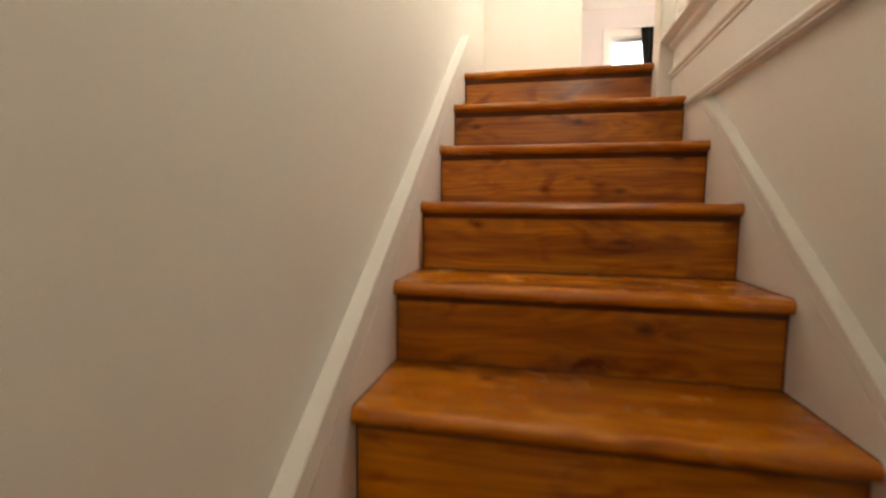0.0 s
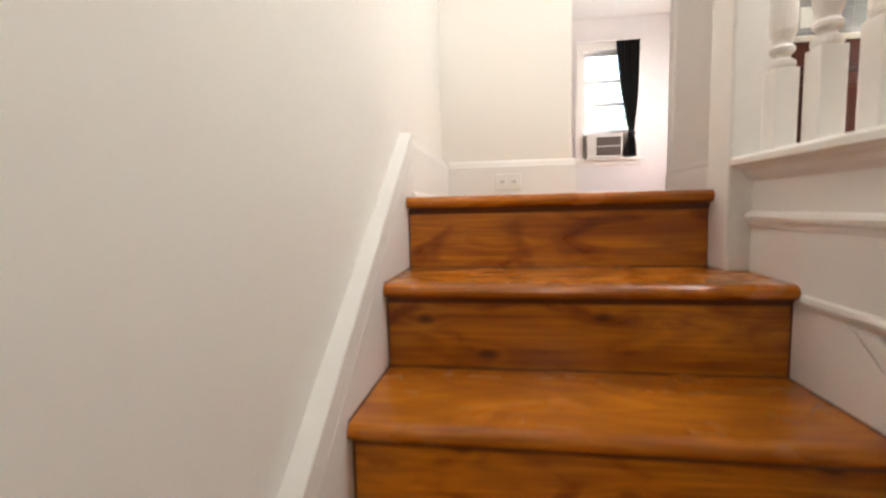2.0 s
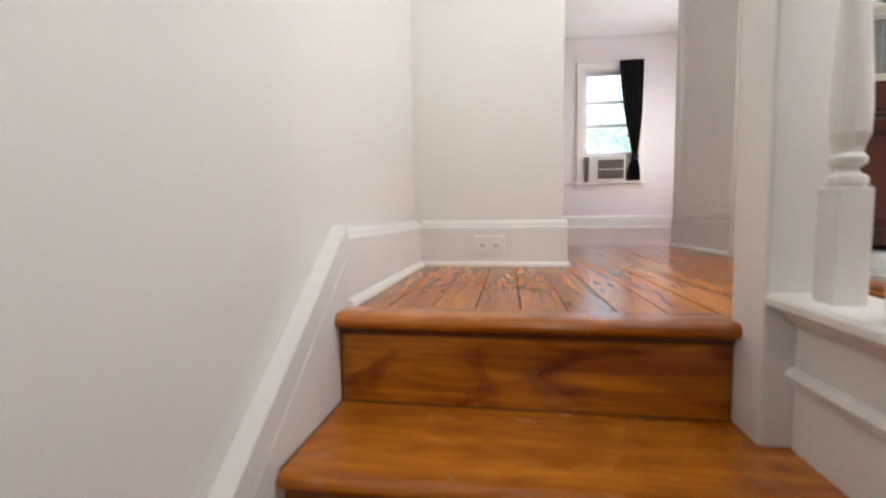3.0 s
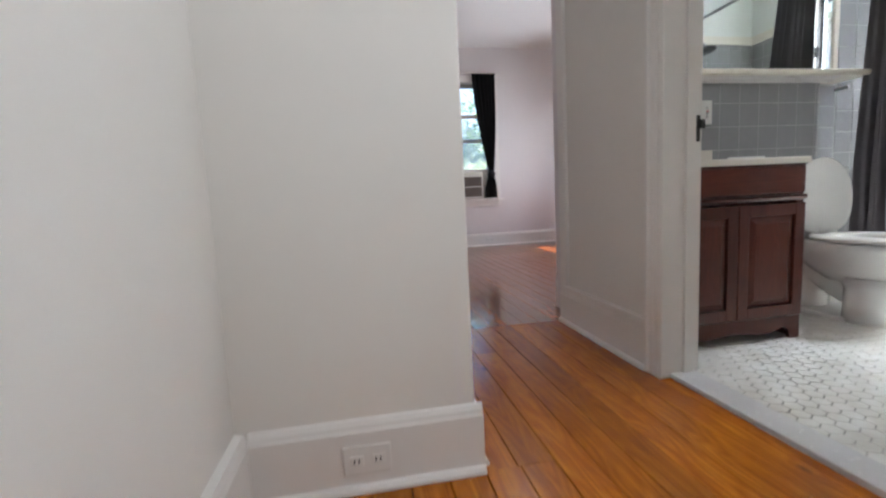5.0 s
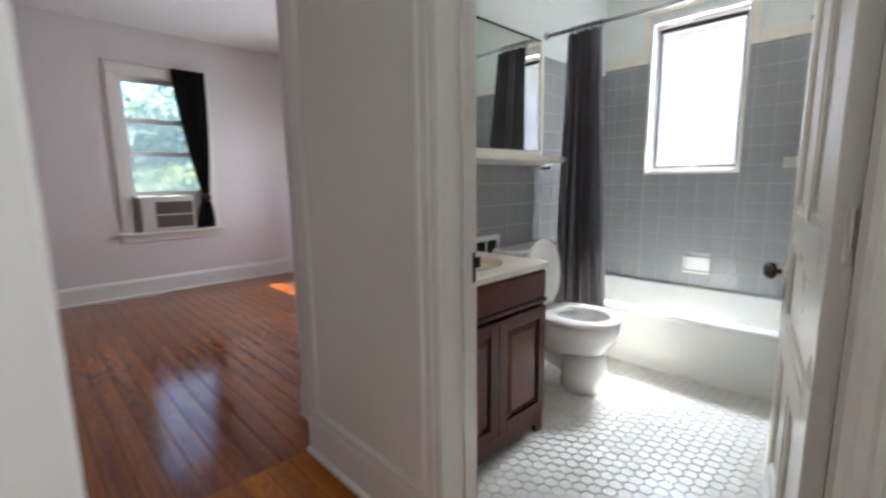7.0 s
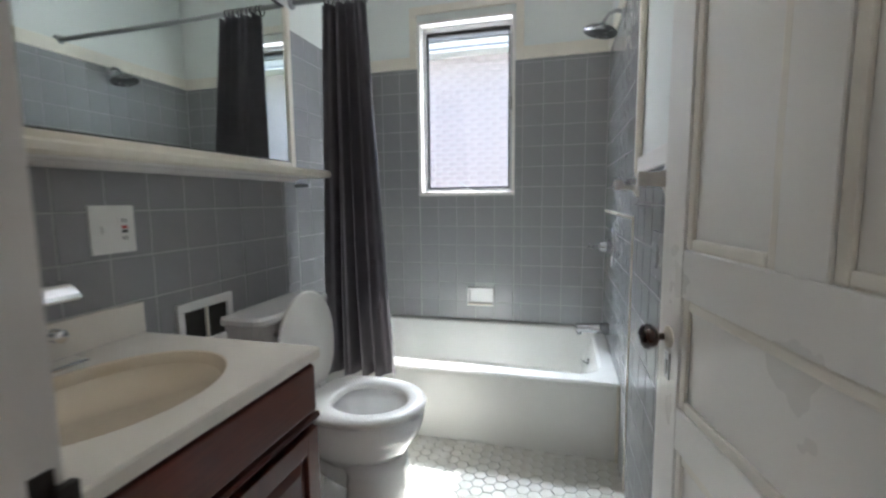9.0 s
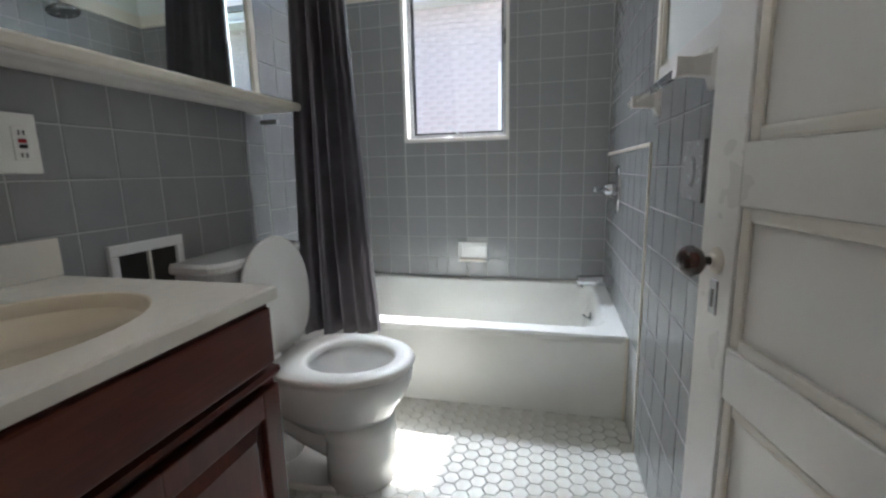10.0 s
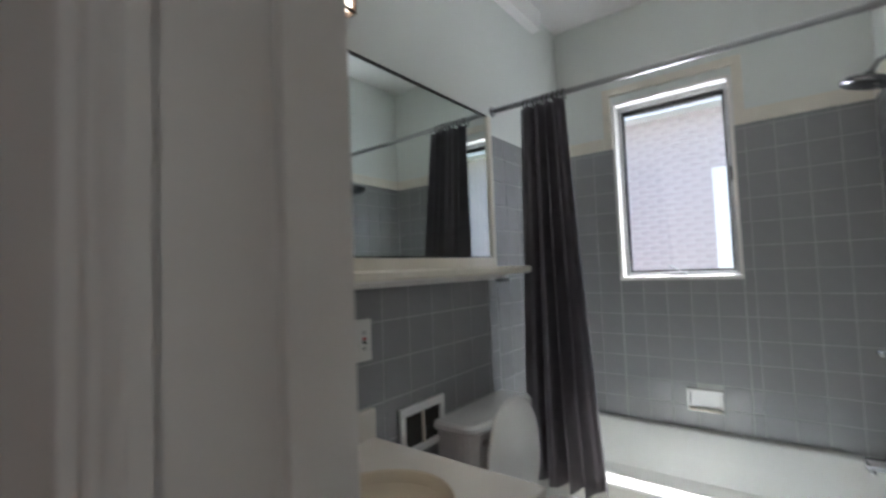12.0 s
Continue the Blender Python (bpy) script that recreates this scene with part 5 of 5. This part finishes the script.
# bedroom east window, whose sunlight falls on the floor
ew = thing("window_3", (3.56, 4.9, EZ0), "white bedroom side window in full sun", "window")
tagged(ew, kind="structure")
part("window_frame", boxes((3.60, 3.66, EY0, EY0 + 0.05, EZ0, EZ1), (3.60, 3.66, EY1 - 0.05, EY1, EZ0, EZ1), (3.60, 3.66, EY0 + 0.05, EY1 - 0.05, EZ0, EZ0 + 0.05), (3.60, 3.66, EY0 + 0.05, EY1 - 0.05, EZ1 - 0.05, EZ1), (3.60, 3.66, EY0 + 0.05, EY1 - 0.05, 1.26, 1.30), (3.60, 3.66, 4.88, 4.92, EZ0 + 0.05, 1.26), (3.60, 3.66, 4.88, 4.92, 1.30, EZ1 - 0.05)), TRIM, ew)

# ---- outdoors ----
solid("ground", B(-400, 400, -400, 400, -3.2, -3.05), GRASS, "lawn around the house", kind="structure")
nh = thing("neighbour_house", (9.0, 2.0, -3.05), "pale brick neighbouring house in sun with white eaves", "house")
HX = 8.0
part("wall", B(HX + 0.012, HX + 6, -4.0, 9.0, -3.04, 3.30), MORTAR, nh)
part("fascia", B(HX - 0.40, HX - 0.37, -4.3, 9.3, 3.26, 3.50), GUTTER, nh, "white painted eaves board")
part("soffit", B(HX - 0.40, HX + 0.012, -4.3, 9.3, 3.30, 3.32), GUTTER, nh)
part("roof", prism([(HX - 0.45, 3.48), (HX + 3.0, 5.0), (HX + 6.4, 3.48), (HX + 6.4, 3.44), (HX - 0.45, 3.40)], "Y", -4.3, 9.3), SHINGLE, nh)
part("corner_board", B(HX - 0.03, HX + 0.012, 1.42, 1.65, -3.04, 2.5, bevel=0.006), GUTTER, nh, "white painted upright board")
hw = part("window", B(HX - 0.02, HX + 0.02, 0.35, 1.15, -0.6, 1.25, bevel=0.01), GUTTER, nh, "white window surround")
part("pane", B(HX - 0.024, HX - 0.02, 0.45, 1.05, -0.5, 1.15), GLASS, hw)


def tree(x, y, h, r, seed, n):
    rnd = random.Random(seed)
    t = thing("tree", (x, y, -3.05), "leafy green tree in sunlight outside the bedroom", "tree", "trees outside")
    bm = bmesh.new()
    tube([(x, y, -3.1), (x + 0.05, y, -1.5), (x - 0.05, y + 0.1, 0.2), (x, y, h * 0.35)], 0.16, 10, bm)
    for i in range(7):
        a = i * 2.4
        tube([(x, y, -0.6 + 0.35 * i), (x + 0.8 * math.cos(a), y + 0.8 * math.sin(a), 0.2 + 0.4 * i), (x + r * 0.8 * math.cos(a), y + r * 0.8 * math.sin(a), 0.7 + 0.5 * i)], 0.022, 6, bm)
    part("trunk", bm, BARK, t)
    verts, faces = [], []
    lumps = [(x + rnd.uniform(-1, 1) * r * 0.8, y + rnd.uniform(-1, 1) * r * 0.8, rnd.uniform(-0.8, h), rnd.uniform(0.35, 0.9)) for _ in range(70)]
    for _ in range(n):
        lx, ly, lz, lr = lumps[rnd.randrange(len(lumps))]
        d = Vector((rnd.gauss(0, 1), rnd.gauss(0, 1), rnd.gauss(0, 0.8))).normalized() * lr * rnd.random() ** 0.4
        c = Vector((lx, ly, lz)) + d
        q = Euler((rnd.uniform(-1, 1), rnd.uniform(-1, 1), rnd.uniform(0, 6.3)))
        s = rnd.uniform(0.06, 0.13)
        k = len(verts)
        for p in ((-s, 0, 0), (0, -s * 0.5, 0.01), (s, 0, 0), (0, s * 0.5, 0.01)):
            v = Vector(p)
            v.rotate(q)
            verts.append(c + v)
        faces.append((k, k + 1, k + 2, k + 3))
    me = bpy.data.meshes.new("crown")
    me.from_pydata(verts, [], faces)
    me.materials.append(LEAF)
    ob = new("crown", me)
    ob.parent = t
    ob.matrix_parent_inverse = WORLD_AT[t].inverted()


tree(0.2, 13.0, 1.7, 2.2, 3, 9000)
tree(4.4, 13.6, 3.4, 2.2, 5, 12000)
tree(2.6, 18.0, 2.4, 3.2, 7, 12000)
tree(-3.5, 15.0, 4.5, 3.0, 9, 9000)
tree(8.5, 18.0, 5.0, 3.2, 11, 9000)


def shrub(x, y, top, r, seed, n):
    """A broad sunlit bush: thin stems from the ground and a crown of many leaves."""
    rnd = random.Random(seed)
    t = thing("shrub", (x, y, -3.05), "bright green leafy shrub in sun outside the bedroom", "shrub", "shrubs outside")
    bm = bmesh.new()
    for i in range(6):
        a = i * 1.05
        tube([(x + 0.1 * math.cos(a), y + 0.1 * math.sin(a), -3.1), (x + 0.5 * r * math.cos(a), y + 0.5 * r * math.sin(a), -1.6), (x + 0.7 * r * math.cos(a), y + 0.7 * r * math.sin(a), top - 1.2)], 0.03, 6, bm)
    part("stems", bm, BARK, t)
    verts, faces = [], []
    for _ in range(n):
        a, q = rnd.uniform(0, 6.283), rnd.random() ** 0.5
        lump = 0.22 * math.sin(3 * a + seed) + 0.15 * math.sin(7 * a)
        zt = top - 0.9 * q * q + lump * q + rnd.uniform(-0.12, 0.12)
        c = Vector((x + r * q * math.cos(a), y + r * q * math.sin(a), zt - 2.2 * rnd.random() ** 2.2))
        e = Euler((rnd.uniform(-0.9, 0.9), rnd.uniform(-0.9, 0.9), rnd.uniform(0, 6.3)))
        s = rnd.uniform(0.05, 0.10)
        k = len(verts)
        for p in ((-s, 0, 0), (0, -s * 0.5, 0.01), (s, 0, 0), (0, s * 0.5, 0.01)):
            v = Vector(p)
            v.rotate(e)
            verts.append(c + v)
        faces.append((k, k + 1, k + 2, k + 3))
    me = bpy.data.meshes.new("crown")
    me.from_pydata(verts, [], faces)
    me.materials.append(LEAF_SUN)
    ob = new("crown", me)
    ob.parent = t
    ob.matrix_parent_inverse = WORLD_AT[t].inverted()


shrub(1.3, 9.6, 1.25, 1.5, 2, 9000)
shrub(3.3, 10.2, 1.45, 1.6, 6, 9000)
shrub(5.6, 10.6, 1.2, 1.5, 8, 7000)

# ---- floorboards ----
rb = random.Random(21)
BOARD_MESH = {}


def board_mesh(w, length, material):
    key = (round(w, 3), round(length, 2), material.name)
    if key not in BOARD_MESH:
        bm = box(bmesh.new(), -w / 2, w / 2, 0, key[1], -0.021, 0.0)
        top = [e for e in bm.edges if all(abs(v.co.z) < 1e-6 for v in e.verts) and abs(e.verts[0].co.x - e.verts[1].co.x) < 1e-6]
        bmesh.ops.bevel(bm, geom=top, offset=0.0018, segments=1, affect="EDGES")
        BOARD_MESH[key] = mesh_of("floorboard", bm, material)
    return BOARD_MESH[key]


def board(x, ya, yb, w):
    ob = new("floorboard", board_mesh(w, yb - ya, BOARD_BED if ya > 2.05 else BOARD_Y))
    ob.location = (x, ya, rb.uniform(-0.0010, 0.0))
    ob.parent = FLOOR


def lay(x0, x1, y_start, y_end, pitch, lengths, gap=0.0016):
    n = max(1, round((x1 - x0) / pitch))
    w = (x1 - x0) / n
    for i in range(n):
        x = x0 + (i + 0.5) * w
        ya = y_start
        first = True
        while ya < y_end - 0.01:
            ln = rb.choice(lengths) * (0.5 + 0.5 * rb.random() if first else 1.0)
            yb2 = min(y_end, ya + round(ln, 1))
            if y_end - yb2 < 0.35:
                yb2 = y_end
            board(x, ya, yb2 - 0.0015, w - gap)
            ya, first = yb2, False


lay(-0.012, 0.76, 0.085, 0.885, 0.094, (2.0,), 0.0022)
lay(0.552, 0.76, 0.885, 2.09, 0.094, (2.0,))
lay(0.76, BX - 0.02, 0.012, 2.09, 0.094, (3.0,))
lay(BX - 0.02, BX + 0.026, DY0, DY1, 0.094, (3.0,))
lay(0.86, BX - 0.02, -1.6, 0.012, 0.094, (3.0,))
lay(0.2, 3.54, 2.09, 5.86, 0.094, (2.4, 3.2))
lay(-1.5, 0.2, 2.18, 5.86, 0.094, (2.4, 3.2))
lay(0.86, BX - 0.02, SOUTH, -1.6, 0.094, (2.4, 3.0))

# ---- wall tiles ----
T = 0.1245


def tile_mesh(w, h):
    """One glazed tile with eased edges, facing +x."""
    bm = box(bmesh.new(), 0, 0.008, -w / 2, w / 2, -h / 2, h / 2)
    es = [e for e in bm.edges if all(v.co.x > 0.0079 for v in e.verts)]
    bmesh.ops.bevel(bm, geom=es, offset=0.0014, segments=1, affect="EDGES")
    return mesh_of("tile", bm, TILE)


TILE_MESH = {}
rt = random.Random(8)


def tiles(parent, origin, along, turn, a0, a1, z0, z1, skip=None, up=T):
    """Lays a stack-bonded field of tiles on a wall, cutting the last ones."""
    a = a0
    while a < a1 - 0.012:
        w = min(T, a1 - a)
        z = z0
        while z < z1 - 0.012:
            h = min(up, z1 - z)
            if not (skip and skip(a + w / 2, z + h / 2)):
                key = (round(w - 0.0032, 4), round(h - 0.0032, 4))
                if key not in TILE_MESH:
                    TILE_MESH[key] = tile_mesh(*key)
                ob = new("tile", TILE_MESH[key])
                ob.parent = parent
                p = Vector(origin) + Vector(along) * (a + w / 2)
                ob.matrix_basis = pose(p.x, p.y, z + h / 2, rt.uniform(-0.15, 0.15), rt.uniform(-0.12, 0.12), turn + rt.uniform(-0.15, 0.15))
            z += up
        a += T


east = bpy.data.objects["wall_bath_east"]
solid("tile_bed_east", boxes((BE + 0.0003, BE + 0.0078, BS, WY0, 0.3, TT), (BE + 0.0003, BE + 0.0078, WY1, AN, 0.3, TT), (BE + 0.0003, BE + 0.0078, WY0, WY1, 0.3, WZ0 - 0.012)), GROUT, "pale grout between grey wall tiles", kind="structure")
tiles(east, (BE + 0.007, 0, 0), (0, 1, 0), 180, BS + 0.002, WY0 - 0.003, RZ, TT)
tiles(east, (BE + 0.007, 0, 0), (0, 1, 0), 180, WY1 + 0.006, AN - 0.002, RZ, TT)
tiles(east, (BE + 0.007, 0, 0), (0, 1, 0), 180, WY0 - 0.001, WY1 + 0.005, RZ, WZ0 - 0.013, skip=lambda y, z: 1.27 < y < 1.455 and 0.465 < z < 0.585)
wains = bpy.data.objects["wall_bath_wainscot"]
tiles(wains, (0, TN + 0.0085, 0), (1, 0, 0), -90, BI + 0.004, 2.899, 0.02, 1.246)
alc = bpy.data.objects["wall_bath_north_upper"]
solid("tile_bed_north", B(2.905, BE, AN - 0.0118, AN - 0.0005, 0.012, TT - 0.04), GROUT, "pale grout between grey wall tiles", kind="structure")
tiles(alc, (0, AN - 0.005, 0), (1, 0, 0), -90, 3.16, BE - 0.002, RZ, TT - 0.04)
tiles(alc, (0, AN - 0.005, 0), (1, 0, 0), -90, 2.91, 3.155, 0.02, 1.262)
sth = bpy.data.objects["wall_bath_south"]
solid("tile_bed_south", boxes((2.40, BE, BS - 0.0079, BS - 0.0005, 0.012, 1.245), (2.955, BE, BS - 0.0079, BS - 0.0005, 1.245, TT)), GROUT, "pale grout between grey wall tiles", kind="structure")
tiles(sth, (0, BS - 0.007, 0), (1, 0, 0), 90, 2.402, 2.985, 0.02, 1.245)
tiles(sth, (0, BS - 0.007, 0), (1, 0, 0), 90, 2.999, BE - 0.002, RZ, 1.080)
tiles(sth, (0, BS - 0.007, 0), (1, 0, 0), 90, 2.958, BE - 0.002, 1.094, TT)

# ---- hexagonal floor tiles ----
HS = 0.0302
hexes = [(math.cos(math.pi / 3 * (i + 0.5)), math.sin(math.pi / 3 * (i + 0.5))) for i in range(6)]


def hex_into(bm, cx, cy, dz=0.0):
    r0, r1 = HS - 0.0012, HS - 0.0027
    lo = [bm.verts.new((cx + r0 * a, cy + r0 * b, 0.004)) for a, b in hexes]
    mi = [bm.verts.new((cx + r0 * a, cy + r0 * b, 0.0105 + dz)) for a, b in hexes]
    hi = [bm.verts.new((cx + r1 * a, cy + r1 * b, 0.012 + dz)) for a, b in hexes]
    for i in range(6):
        j = (i + 1) % 6
        bm.faces.new((lo[i], lo[j], mi[j], mi[i]))
        bm.faces.new((mi[i], mi[j], hi[j], hi[i]))
    bm.faces.new(hi)


def hex_field():
    """Centres over the floor; flat sides across the room."""
    py, px = HS * 1.5, HS * math.sqrt(3)
    j = 0
    y = 0.44
    while y < 2.0:
        x = BI - 0.005 + (px / 2 if j % 2 else 0)
        while x < TUB_X + 0.01:
            yield x, y
            x += px
        y += py
        j += 1


one = bmesh.new()
hex_into(one, 0, 0)
HEX_MESH = mesh_of("hex_tile", one, HEX)
rest = bmesh.new()
near = 0
rh = random.Random(4)
for x, y in hex_field():
    if 2.25 < x < TUB_X - 0.01 and 0.62 < y < 1.40 and near < 300:
        ob = new("hex_tile", HEX_MESH)
        ob.location = (x, y, rh.uniform(-0.0006, 0.0004))
        ob.parent = BFLOOR
        near += 1
    else:
        hex_into(rest, x, y, rh.uniform(-0.0006, 0.0004))
hr = part("hex_tiles", rest, HEX, BFLOOR)
tagged(hr, kind="stuff")

# ---- bricks of the neighbouring wall ----
BM = bmesh.new()
box(BM, -0.012, 0.012, -0.105, 0.105, -0.031, 0.031)
BRICK_MESH = mesh_of("brick", BM, BRICK)
far = bmesh.new()
nb = 0
for j in range(46):
    z = 0.03 + 0.073 * j
    for i in range(46):
        y = -3.2 + 0.222 * i + (0.111 if j % 2 else 0)
        if 0.25 < y < 1.25 and z < 1.25:
            continue
        if 1.2 < y < 3.4 and 1.1 < z < 3.25 and nb < 300:
            ob = new("brick", BRICK_MESH)
            ob.location = (HX + 0.012, y, z)
            ob.parent = nh
            ob.matrix_parent_inverse = WORLD_AT[nh].inverted()
            nb += 1
        else:
            box(far, HX, HX + 0.024, y - 0.105, y + 0.105, z - 0.031, z + 0.031)
tagged(part("bricks", far, BRICK, nh), kind="stuff")
